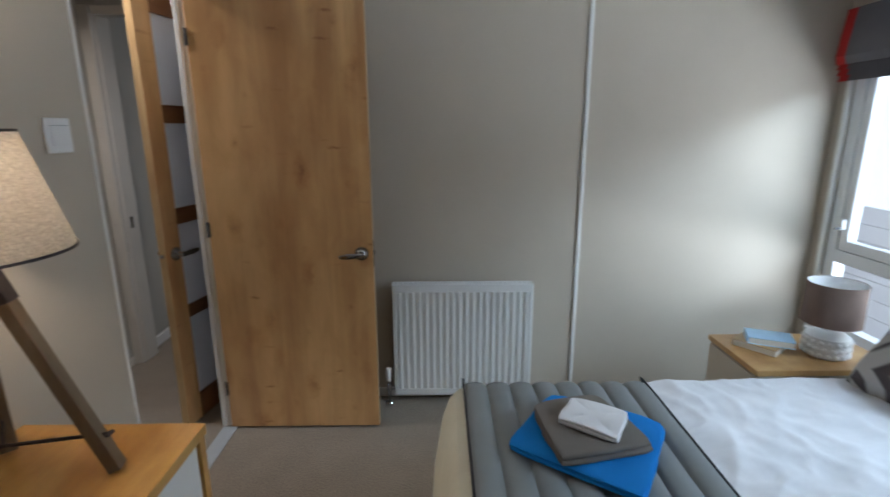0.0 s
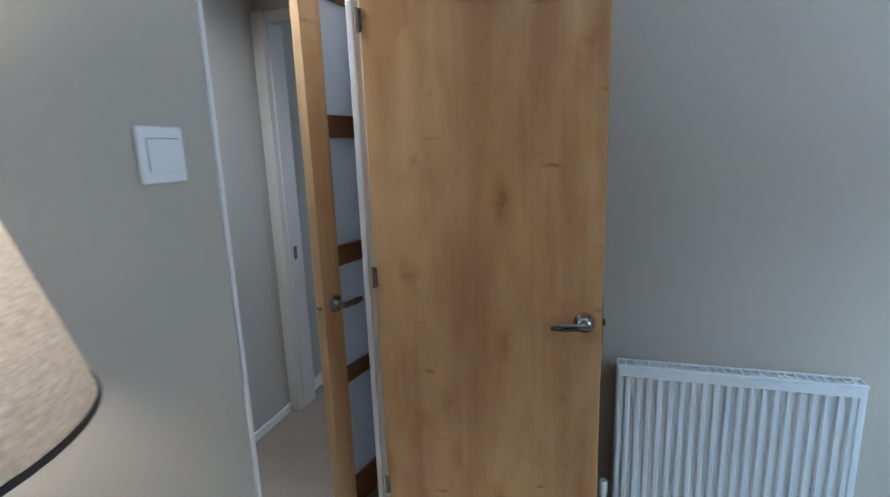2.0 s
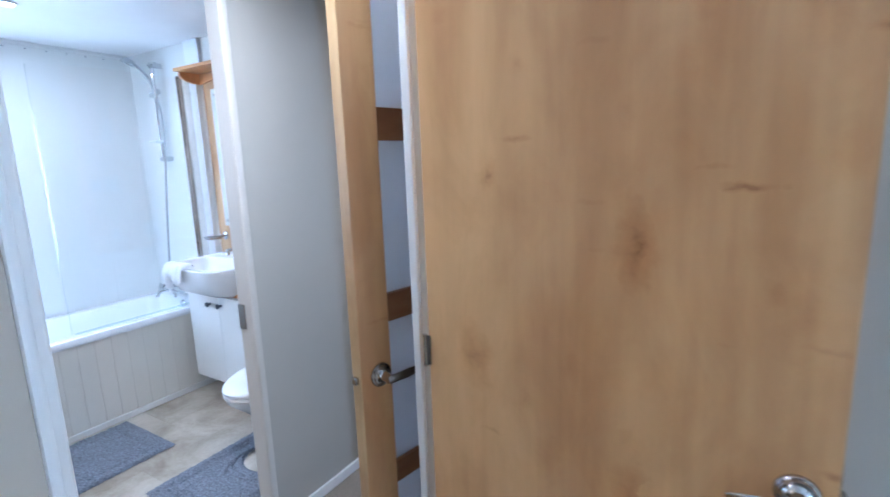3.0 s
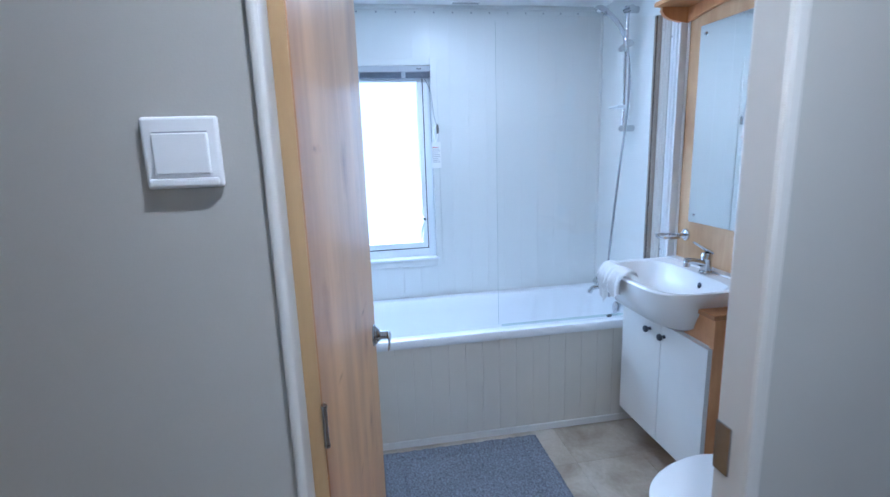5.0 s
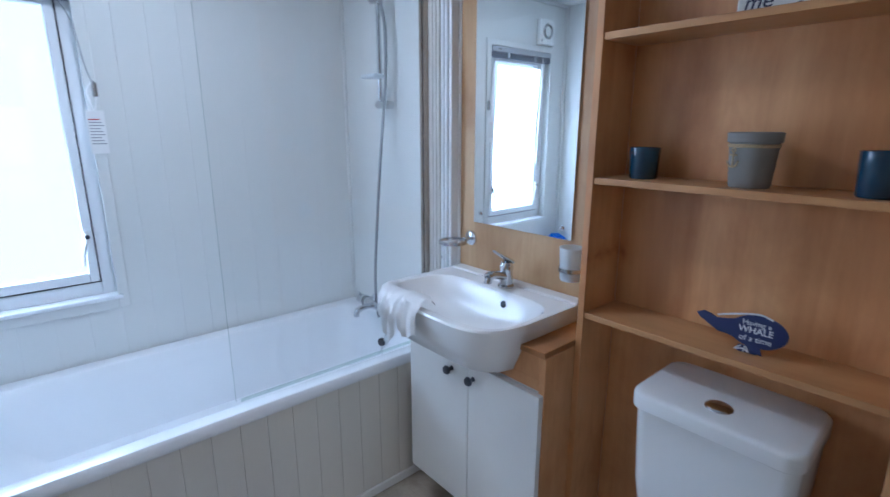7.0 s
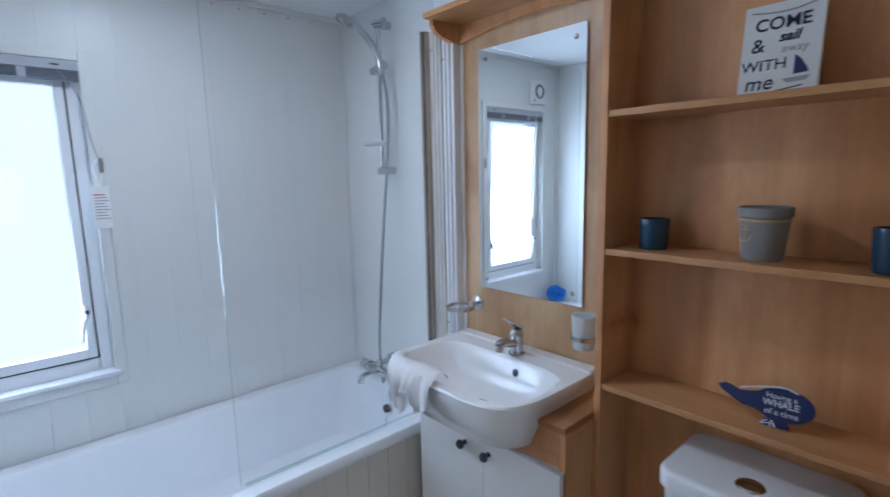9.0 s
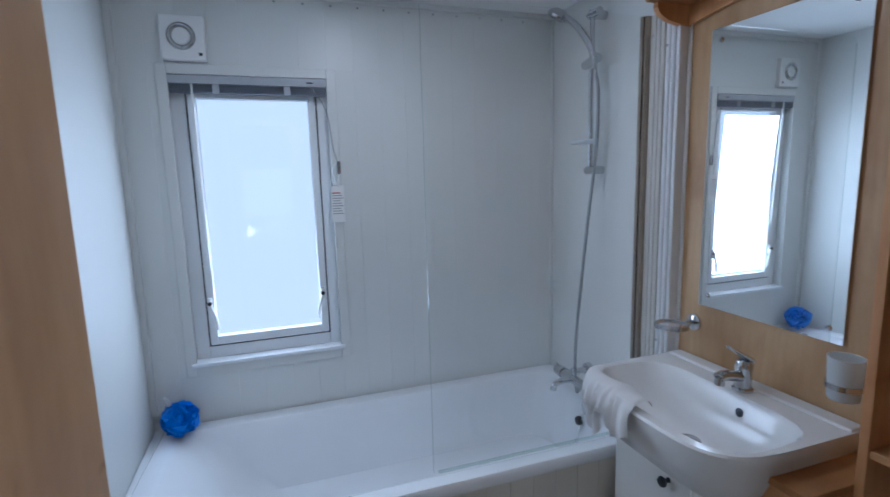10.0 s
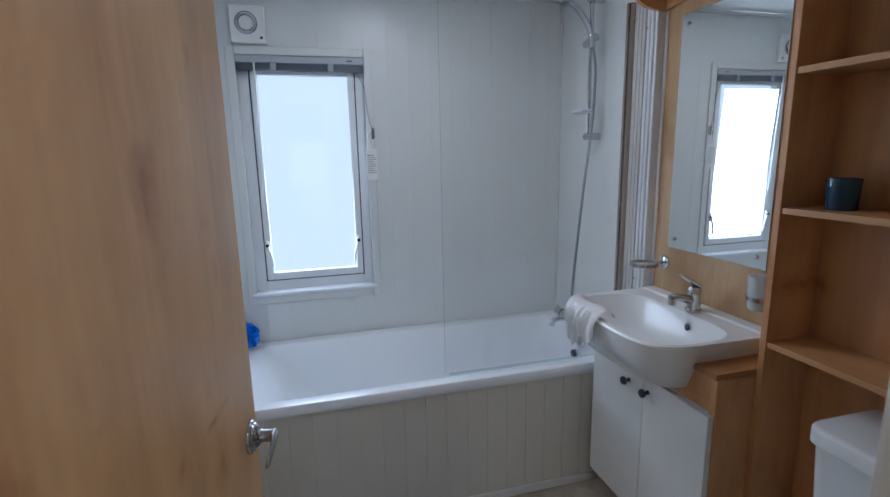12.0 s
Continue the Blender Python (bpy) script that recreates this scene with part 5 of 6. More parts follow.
def bath_mixer():
    t = thing("bath_mixer_tap", (-3.75, 3.19, 0.60), "chrome bath shower mixer tap on the wall", "tap")
    x, z, yb = -3.765, 0.565, 3.07
    part("body", rod(bmesh.new(), (x - 0.075, yb, z), (x + 0.075, yb, z), 0.02, seg=20), CHROME, t)
    for s in (-1, 1):
        part("wall_rose", rod(bmesh.new(), (x + s * 0.07, 3.197, z), (x + s * 0.07, 3.18, z), 0.032, 0.028, seg=24), CHROME, t)
        part("elbow", rod(bmesh.new(), (x + s * 0.07, 3.185, z), (x + s * 0.07, yb, z), 0.014), CHROME, t)
        k = part("knob", rod(bmesh.new(), (x + s * 0.075, yb, z), (x + s * 0.125, yb, z), 0.026, 0.023, seg=12), CHROME, t, "chrome tap knob")
        part("lever", rod(bmesh.new(), (x + s * 0.115, yb, z), (x + s * 0.118, yb - 0.01, z + 0.035), 0.006, 0.004, seg=8), CHROME, k)
    part("spout", tube(bmesh.new(), [(x, yb, z), (x, yb - 0.05, z + 0.004), (x, yb - 0.09, z - 0.006), (x, yb - 0.10, z - 0.03)], 0.013, 14, 5), CHROME, t)
    part("diverter", rod(bmesh.new(), (x, yb, z + 0.015), (x, yb, z + 0.05), 0.008, 0.01), CHROME, t)


bath_mixer()


def puff():
    c = Vector((-4.072, 1.525, 0.540))
    r = random.Random(4)
    bm = bmesh.new()
    bmesh.ops.create_icosphere(bm, subdivisions=3, radius=0.056, matrix=Matrix.Translation(c))
    t = solid("bath_puff", bm, SPONGE, "bright blue mesh bath puff on the bath corner", "bath sponge")
    for i in range(64):
        d = Vector((r.gauss(0, 1), r.gauss(0, 1), r.gauss(0, 1))).normalized()
        u = d.orthogonal().normalized()
        v = d.cross(u)
        rad, a0 = r.uniform(0.024, 0.038), r.uniform(0, 6.28)
        cen = c + d * r.uniform(0.038, 0.052)
        n = 11
        bm = bmesh.new()
        ps = []
        for k in range(n):
            a = a0 + 2 * math.pi * k / n
            w = rad * (1 + 0.25 * math.sin(3 * a + i))
            ps.append(cen + (u * math.cos(a) + v * math.sin(a)) * w + d * (0.010 * math.sin(2 * a + i) + 0.006))
        pv = [bm.verts.new(p) for p in ps]
        iv = [bm.verts.new(cen + (p - cen) * 0.35 - d * 0.012) for p in ps]
        for k in range(n):
            bm.faces.new((pv[k], pv[(k + 1) % n], iv[(k + 1) % n], iv[k]))
        part("ruffle", bm, SPONGE, t)
    part("loop", tube(bmesh.new(), [(-4.10, 1.50, 0.58), (-4.11, 1.48, 0.612), (-4.09, 1.475, 0.622), (-4.08, 1.495, 0.59)], 0.002, 6, 5), PLASTIC, t, "thin white cord loop")


puff()
bt = thing("shampoo_bottle", (-3.39, 1.434, 0.47), "violet plastic shampoo bottle at the bath end", "bottle")
VIOLET = painted("violet_plastic", (0.10, 0.06, 0.42), 0.3, 0.1)
part("body", B(-3.420, -3.360, 1.4195, 1.4500, 0.470, 0.600, bevel=0.010, seg=3), VIOLET, bt)
part("cap", lathe(bmesh.new(), [(0.014, 0), (0.014, 0.022), (0.010, 0.026), (0, 0.026)], at=(-3.390, 1.4347, 0.599), seg=16), PLASTIC, bt, "white screw cap")

# mirror wall: wood panel, mirror, canopy shelf
back = thing("mirror_panel", (-3.0, 3.19, 0.76), "alder laminate back panel behind basin and mirror", "wall panel")
part("board", B(-3.345, -2.682, 3.185, 3.199, 0.60, 2.0, bevel=0.001), PANELWOOD, back)
mir = thing("bathroom_mirror", (-3.03, 3.18, 1.01), "frameless rectangular bathroom mirror on wood panel", "mirror")
part("glass", B(-3.243, -2.818, 3.177, 3.183, 1.010, 1.836, bevel=0.0012), MIRROR, mir, "silvered mirror glass")
for cx in (-3.208, -2.853):
    for cz in (1.045, 1.80):
        part("fixing", lathe(bmesh.new(), [(0, 0.006), (0.005, 0.0055), (0.0075, 0.002), (0.008, 0)], seg=16, m=Matrix.Translation((cx, 3.177, cz)) @ Vector((0, -1, 0)).to_track_quat("Z", "Y").to_matrix().to_4x4()), CHROME, mir, "chrome dome fixing")
can = thing("canopy_shelf", (-3.0, 3.1, 1.93), "alder canopy shelf with curved valance above the mirror", "shelf")
part("board", B(-3.345, -2.682, 3.020, 3.184, 1.932, 1.950, bevel=0.002), SHELFTOP, can)
bm = bmesh.new()
prism(bm, [(3.184, 1.931), (3.050, 1.931), (3.048, 1.915), (3.06, 1.897), (3.09, 1.882), (3.14, 1.872), (3.184, 1.868)], -3.343, -3.325, Matrix(((0, 0, 1, 0), (1, 0, 0, 0), (0, 1, 0, 0), (0, 0, 0, 1))))
part("bracket", bm, SHELFWOOD, can)
bm = bmesh.new()
ol = [(-3.325, 1.931), (-3.325, 1.873)]
for k in range(13):
    a = k / 12
    ol.append((-3.315 + 0.628 * a, 1.873 + 0.028 * math.sin(math.pi * min(1, a * 1.0))))
ol.append((-2.684, 1.931))
prism(bm, ol, -3.184, -3.170, Matrix(((1, 0, 0, 0), (0, 0, -1, 0), (0, 1, 0, 0), (0, 0, 0, 1))))
part("valance", bm, SHELFWOOD, can)


def vanity():
    t = thing("vanity_unit", (-2.96, 3.0, 0), "white two-door vanity unit with alder surround", "vanity unit")
    part("body", B(-3.245, -2.703, 2.902, 3.184, 0.13, 0.655), CABWHITE, t, smooth=False)
    part("plinth", B(-3.19, -2.703, 3.02, 3.184, 0.0, 0.13), SHELFWOOD, t, "recessed alder plinth", smooth=False)
    part("side_panel", B(-2.702, -2.682, 2.899, 3.184, 0.0, 0.757, bevel=0.001), SHELFWOOD, t, "alder side panel")
    part("fascia", B(-3.245, -2.703, 2.900, 2.918, 0.656, 0.690, bevel=0.002), SHELFWOOD, t, "alder fascia under the basin")
    part("fascia", B(-2.790, -2.703, 2.900, 2.918, 0.690, 0.757, bevel=0.001), SHELFWOOD, t, "alder fascia beside the basin")
    part("top", B(-2.790, -2.682, 2.893, 3.184, 0.758, 0.776, bevel=0.002), SHELFTOP, t, "alder top board")
    for xa, xb, kx in ((-3.247, -2.9565, -3.030), (-2.9535, -2.684, -2.932)):
        d = part("door", B(xa, xb, 2.880, 2.899, 0.132, 0.652, bevel=0.002), CABWHITE, t, "white cabinet door")
        part("knob", lathe(bmesh.new(), [(0.008, 0), (0.006, 0.006), (0.006, 0.012), (0.013, 0.017), (0.015, 0.022), (0.012, 0.028), (0, 0.030)], seg=20, m=Matrix.Translation((kx, 2.880, 0.605)) @ Vector((0, -1, 0)).to_track_quat("Z", "Y").to_matrix().to_4x4()), DARK, d, "dark metal knob")


vanity()


def basin():
    t = thing("wash_basin", (-3.03, 2.97, 0.78), "white ceramic semi-recessed basin on the vanity unit", "basin")
    cx, x0, x1, yb, yf = -3.0325, -3.315, -2.750, 3.182, 2.745

    def outline(s, front, backy, n=44):
        """Straight back and sides, bowed front with rounded corners."""
        w = (x1 - x0) / 2 * s
        pts = []
        for k in range(n):
            a = math.pi * k / (n - 1)
            c, sn = math.cos(a), math.sin(a)
            px = cx + w * math.copysign(abs(c) ** 0.43, c)
            mid = yb - 0.20
            pyy = mid - (mid - front) * abs(sn) ** 0.62
            pts.append((px, pyy))
        pts.append((cx - w, backy))
        for k in range(1, 8):
            pts.append((cx - w + 2 * w * k / 8, backy))
        pts.append((cx + w, backy))
        return pts

    def bowl(s, fr, bk, n=53):
        pts = []
        w = (x1 - x0) / 2 * s
        my = (fr + bk) / 2
        for k in range(n):
            a = math.pi * k / 43 if k < 44 else math.pi + math.pi * (k - 43) / 10
            c, sn = math.cos(a), math.sin(a)
            px = cx + w * math.copysign(abs(c) ** 0.45, c)
            pts.append((px, my - (my - fr) * math.copysign(abs(sn) ** 0.55, sn)))
        return pts

    z = 0.832
    rings = []
    for s, fr, dz in ((0.70, 2.86, -0.175), (0.86, 2.80, -0.145), (0.95, 2.765, -0.08), (0.985, 2.750, -0.03), (1.0, yf, -0.006), (0.995, yf + 0.004, 0.0)):
        bk = yb
        rings.append([(px, min(py_, yb), z + dz) for px, py_ in outline(s, fr, bk)])
    n = len(rings[0])
    inner = []
    for s, fr, bk, dz in ((0.915, 2.778, 3.075, -0.002), (0.895, 2.788, 3.065, -0.012), (0.83, 2.815, 3.050, -0.06), (0.70, 2.85, 3.03, -0.100), (0.40, 2.91, 3.0, -0.122), (0.10, 2.94, 2.96, -0.126)):
        inner.append([(px, py_, z + dz) for px, py_ in bowl(s, fr, bk, n)])
    bm = bmesh.new()
    loft(bm, rings + inner, True, True)
    part("bowl", bm, CERAMIC, t)
    bm = B(x0 + 0.004, x1 - 0.004, 3.130, yb, z - 0.03, z + 0.006, bevel=0.006, seg=3)
    part("ledge", bm, CERAMIC, t)
    m = Matrix.Translation((-2.975, 3.054, 0.792)) @ Vector((0, -1, 0.25)).to_track_quat("Z", "Y").to_matrix().to_4x4()
    part("overflow", lathe(bmesh.new(), [(0, 0.002), (0.008, 0.003), (0.012, 0.001)], seg=20, m=m), DARK, t, "dark overflow hole")
    part("waste", lathe(bmesh.new(), [(0, 0.004), (0.026, 0.004), (0.032, 0.0)], at=(cx, 2.945, 0.7065), seg=28), CHROME, t, "chrome waste")


basin()


def basin_tap():
    t = thing("basin_tap", (-3.01, 3.11, 0.83), "chrome single-lever basin mixer tap", "tap")
    x, y = -3.012, 3.105
    part("body", lathe(bmesh.new(), [(0, 0), (0.027, 0), (0.027, 0.006), (0.022, 0.012), (0.021, 0.055), (0.023, 0.07), (0.018, 0.085), (0.0, 0.09)], at=(x, y, 0.832), seg=28), CHROME, t)
    part("spout", tube(bmesh.new(), [(x, y, 0.868), (x + 0.005, y - 0.045, 0.882), (x + 0.011, y - 0.085, 0.891), (x + 0.013, y - 0.104, 0.888)], 0.0145, 14, 5), CHROME, t)
    part("aerator", rod(bmesh.new(), (x + 0.013, y - 0.098, 0.888), (x + 0.0135, y - 0.101, 0.868), 0.0125, seg=18), CHROME, t)
    bm = bmesh.new()
    rings = []
    for s, w, h in ((0.0, 0.020, 0.010), (0.03, 0.018, 0.009), (0.06, 0.014, 0.006), (0.085, 0.011, 0.004)):
        c = Vector((x + 0.10 * s, y + 0.016 - 0.98 * s, 0.918 + 0.55 * s))
        rings.append([c + Vector((w * math.cos(2 * math.pi * k / 14), 0, h * math.sin(2 * math.pi * k / 14))) for k in range(14)])
    part("lever", loft(bm, rings), CHROME, t)


basin_tap()

# soap dish and tumbler holders
sd = thing("soap_dish", (-3.25, 3.18, 0.94), "clear glass soap dish on a chrome wall holder", "soap dish")
msd = Matrix.Translation((-3.262, 3.185, 0.945)) @ Vector((0, -1, 0)).to_track_quat("Z", "Y").to_matrix().to_4x4()
part("rose", lathe(bmesh.new(), [(0, 0.012), (0.020, 0.011), (0.027, 0.006), (0.028, 0)], seg=28, m=msd), CHROME, sd)
part("arm", rod(bmesh.new(), (-3.262, 3.175, 0.945), (-3.262, 3.145, 0.945), 0.008), CHROME, sd)
bm = lathe(bmesh.new(), [(0.048, -0.006), (0.052, -0.006), (0.052, 0.006), (0.048, 0.006), (0.048, -0.006)], at=(-3.268, 3.098, 0.942), seg=36)
part("ring", bm, CHROME, sd)
dish = part("dish", lathe(bmesh.new(), [(0, -0.006), (0.03, -0.006), (0.046, 0.004), (0.060, 0.014), (0.060, 0.016), (0.045, 0.007), (0.03, -0.003), (0, -0.003)], at=(-3.268, 3.098, 0.942), seg=36), GLASS, sd, "clear glass dish")
tb = thing("tumbler", (-2.77, 3.12, 0.92), "frosted glass tumbler in a chrome wall ring", "tumbler")
part("glass", lathe(bmesh.new(), [(0, 0), (0.029, 0), (0.031, 0.004), (0.036, 0.098), (0.034, 0.098), (0.029, 0.006), (0, 0.006)], at=(-2.768, 3.112, 0.912), seg=32), FROST, tb)
part("ring", lathe(bmesh.new(), [(0.0345, -0.006), (0.0375, -0.006), (0.0375, 0.006), (0.0345, 0.006), (0.0345, -0.006)], at=(-2.768, 3.112, 0.945), seg=32), CHROME, tb, "chrome holder ring")
part("arm", rod(bmesh.new(), (-2.755, 3.145, 0.945), (-2.745, 3.18, 0.955), 0.009), CHROME, tb)
part("rose", lathe(bmesh.new(), [(0, 0.010), (0.020, 0.009), (0.026, 0.004), (0.027, 0)], seg=28, m=Matrix.Translation((-2.745, 3.185, 0.960)) @ Vector((0, -1, 0)).to_track_quat("Z", "Y").to_matrix().to_4x4()), CHROME, tb)


def draped_cloth():
    """A face cloth folded over itself and hung over the basin's front rim."""
    t = thing("face_cloth", (-3.15, 2.76, 0.845), "white face cloth folded and draped over the basin rim", "face cloth")
    path = [(2.822, 0.822), (2.808, 0.832), (2.794, 0.839), (2.780, 0.842), (2.765, 0.841), (2.748, 0.836), (2.738, 0.822), (2.735, 0.800), (2.736, 0.778), (2.739, 0.758)]
    last = len(path) - 1
    # each layer: start, width, lift, tail depth and the place of its corner
    for xa, wide, lift, tail, corner in ((-3.290, 0.215, 0.0, 0.075, 0.55), (-3.225, 0.135, 0.007, 0.012, 0.40), (-3.150, 0.140, 0.013, 0.030, 0.70)):
        bm = bmesh.new()
        nx, g = 26, []
        for i in range(nx + 1):
            u = i / nx
            row = []
            for k, (py_, pz) in enumerate(path):
                x = xa + wide * u + 0.010 * noise.noise(Vector((u * 4, k * 0.35, xa * 9))) + 0.012 * (k / last - 0.5) * (u - 0.5)
                cc = min(0.96, abs((x + 3.0325) / 0.2825)) ** (1 / 0.43)
                curve = 2.982 - 0.237 * math.sin(math.acos(cc)) ** 0.62 - 2.745
                hang = min(1, max(0, (k - 4)) / 4)
                fold = (0.007 + 0.006 * noise.noise(Vector((u * 3, 7, xa)))) * math.sin(u * 30 + k * 0.3 + 3 * noise.noise(Vector((u * 2.5, 3, xa)))) * hang
                fold += 0.006 * noise.noise(Vector((u * 8, k * 0.7, xa)))
                roll = 0.006 * (1 - min(1, min(u, 1 - u) * 9)) ** 2
                drop = -tail * max(0.0, (k - 6) / (last - 6)) * max(0.0, 1 - abs(u - corner) / 0.45) + 0.02 * max(0.0, (k - 6) / (last - 6)) * (0.5 + 0.5 * math.sin(u * 9))
                inner = 0.018 * max(0, 2 - k) / 2 * math.sin(u * 5 + xa * 20)
                row.append(bm.verts.new((x, py_ + curve + inner - hang * lift - fold - hang * 0.004, pz + 0.0045 + (lift - roll) * (1 - 0.7 * hang) + drop + 0.0025 * noise.noise(Vector((u * 6, k * 0.8, xa * 3))))))
            g.append(row)
        for i in range(nx):
            for k in range(last):
                bm.faces.new((g[i][k], g[i + 1][k], g[i + 1][k + 1], g[i][k + 1]))
        bmesh.ops.recalc_face_normals(bm, faces=bm.faces[:])
        part("fold", bm, TOWEL, t)


draped_cloth()


def shelf_unit():
    t = thing("shelf_unit", (-2.35, 3.1, 0.85), "open alder shelf unit above the toilet", "shelf unit")
    part("side_panel", B(-2.681, -2.662, 3.026, 3.184, 0.0, HB - 0.003, bevel=0.0015), SHELFWOOD, t)
    part("side_panel", B(-2.02, -2.002, 3.026, 3.184, 0.0, HB - 0.003, bevel=0.0015), SHELFWOOD, t)
    part("back_panel", B(-2.662, -2.02, 3.184, 3.198, 0.0, HB - 0.003), SHELFWOOD, t, smooth=False)
    for z in (1.565, 1.224, 0.862):
        part("shelf", B(-2.6615, -2.0205, 3.030, 3.184, z - 0.016, z, bevel=0.0015), SHELFTOP, t)


shelf_unit()


def candle_glass(x, y, z, r0, r1, h, label):
    t = solid("candle_glass", lathe(bmesh.new(), [(0, 0), (r0 * 0.92, 0), (r0, 0.004), (r1, h), (r1 - 0.004, h), (r0 - 0.004, 0.014), (0, 0.014)], at=(x, y, z), seg=36), BLUEGLASS, label, "candle holder", "blue glass candle holders on the shelf")
    part("wax", lathe(bmesh.new(), [(0, 0.0), (r0 - 0.005, 0.0), (r1 - 0.006, h * 0.55), (0, h * 0.55)], at=(x, y, z + 0.0145), seg=24), NAVY, t, "dark wax fill")


candle_glass(-2.572, 3.105, 1.224, 0.033, 0.036, 0.076, "small dark blue glass candle holder on the shelf")
candle_glass(-2.122, 3.09, 1.224, 0.032, 0.035, 0.083, "larger dark blue glass candle holder on the shelf")


def pot():
    x, y, z = -2.333, 3.10, 1.224
    k = 0.92
    t = thing("concrete_pot", (x, y, z), "grey concrete pot with jute cord and wooden anchor", "pot")
    part("body", lathe(bmesh.new(), [(0, 0), (0.040, 0), (0.043, 0.004), (0.050, 0.092), (0.055, 0.094), (0.056, 0.112), (0.051, 0.114), (0.047, 0.09), (0.040, 0.01), (0, 0.01)], seg=40, m=Matrix.Translation((x, y, z)) @ Matrix.Diagonal((k, k, 1, 1))), CONCRETE, t)
    bm = lathe(bmesh.new(), [(0.0495, 0.083), (0.052, 0.085), (0.0525, 0.088), (0.050, 0.090), (0.0495, 0.083)], seg=36, m=Matrix.Translation((x, y, z)) @ Matrix.Diagonal((k, k, 1, 1)))
    part("cord", bm, ROPE, t, "jute cord")
    c = Vector((x - 0.022, y - 0.046, z + 0.078))
    bm = lathe(bmesh.new(), [(0.003, -0.001), (0.005, -0.001), (0.005, 0.001), (0.003, 0.001), (0.003, -0.001)], seg=12, m=Matrix.Translation(c) @ pose(0, 0, 0, 90, 0, -25))
    d = Vector((0.9, -0.42, 0)).normalized()
    rod(bm, c + Vector((0, 0, -0.004)), c + Vector((0, 0, -0.034)), 0.0018, seg=8)
    rod(bm, c + Vector((0, 0, -0.010)) - d * 0.008, c + Vector((0, 0, -0.010)) + d * 0.008, 0.0016, seg=8)
    tube(bm, [c + Vector((0, 0, -0.022)) - d * 0.014, c + Vector((0, 0, -0.031)) - d * 0.009, c + Vector((0, 0, -0.0345)), c + Vector((0, 0, -0.031)) + d * 0.009, c + Vector((0, 0, -0.022)) + d * 0.014], 0.0018, 8, 4)
    part("anchor", bm, ROPE, t, "pale wooden anchor charm")


pot()


def lettering(text, size, m, material, parent, bold=0.0, shear=0.0, space=1.0):
    cu = bpy.data.curves.new("lettering", "FONT")
    cu.body, cu.size, cu.align_x, cu.align_y = text, size, "CENTER", "CENTER"
    cu.extrude, cu.offset, cu.shear, cu.space_character = 0.0004, bold, shear, space
    cu.materials.append(material)
    ob = new("lettering", cu)
    ob.parent = parent
    if parent.type == "EMPTY":
        ob.matrix_parent_inverse = Matrix.Translation(parent.location).inverted()
    ob.matrix_basis = m
    return ob


def plaque():
    t = thing("plaque", (-2.32, 3.09, 1.565), "whitewashed wooden plaque with sailing words on the top shelf", "plaque")
    face = pose(-2.334, 3.105, 1.566, 90 - 9, 0, 0)
    w, h = 0.142, 0.190
    bm = turned(B(-w / 2, w / 2, 0.0, h, -0.008, 0.0, bevel=0.001), face)
    part("board", bm, PLAQUE, t)
    part("twine", turned(tube(bmesh.new(), [(-0.058, 0.176, 0.002), (-0.02, 0.169, 0.003), (0.02, 0.169, 0.003), (0.058, 0.178, 0.002)], 0.0015, 6, 5), face), INKGREY, t, "grey hanging twine")
    up = face @ Matrix.Translation((0, 0, 0.0008))
    for text, size, x, yy, b, s, mm in (("COME", 0.040, 0.0, 0.146, 0.0006, 0, INK), ("&", 0.046, -0.040, 0.104, 0.0002, 0, INK), ("sail", 0.033, 0.014, 0.117, 0.0006, 0.25, INK), ("away", 0.026, 0.026, 0.092, 0.0, 0.1, INKGREY), ("WITH", 0.036, -0.026, 0.062, 0.0, 0, INK), ("me", 0.048, -0.032, 0.026, 0.0002, 0.15, INK)):
        lettering(text, size * 0.88, up @ Matrix.Translation((x, yy, 0)), mm, t, b, s)
    part("sail", prism(bmesh.new(), [(0.028, 0.038), (0.028, 0.078), (0.040, 0.066), (0.050, 0.050), (0.054, 0.040)], 0.0, 0.0008, face), NAVY, t, "blue printed sail", smooth=False)
    part("hull", prism(bmesh.new(), [(0.010, 0.031), (0.058, 0.033), (0.050, 0.024), (0.018, 0.022)], 0.0, 0.0008, face), INKGREY, t, "grey printed hull", smooth=False)
    part("wave", prism(bmesh.new(), [(-0.060, 0.008), (-0.02, 0.006), (0.045, 0.016), (0.045, 0.0135), (-0.02, 0.003), (-0.060, 0.005)], 0.0, 0.0008, face), INK, t, smooth=False)


plaque()


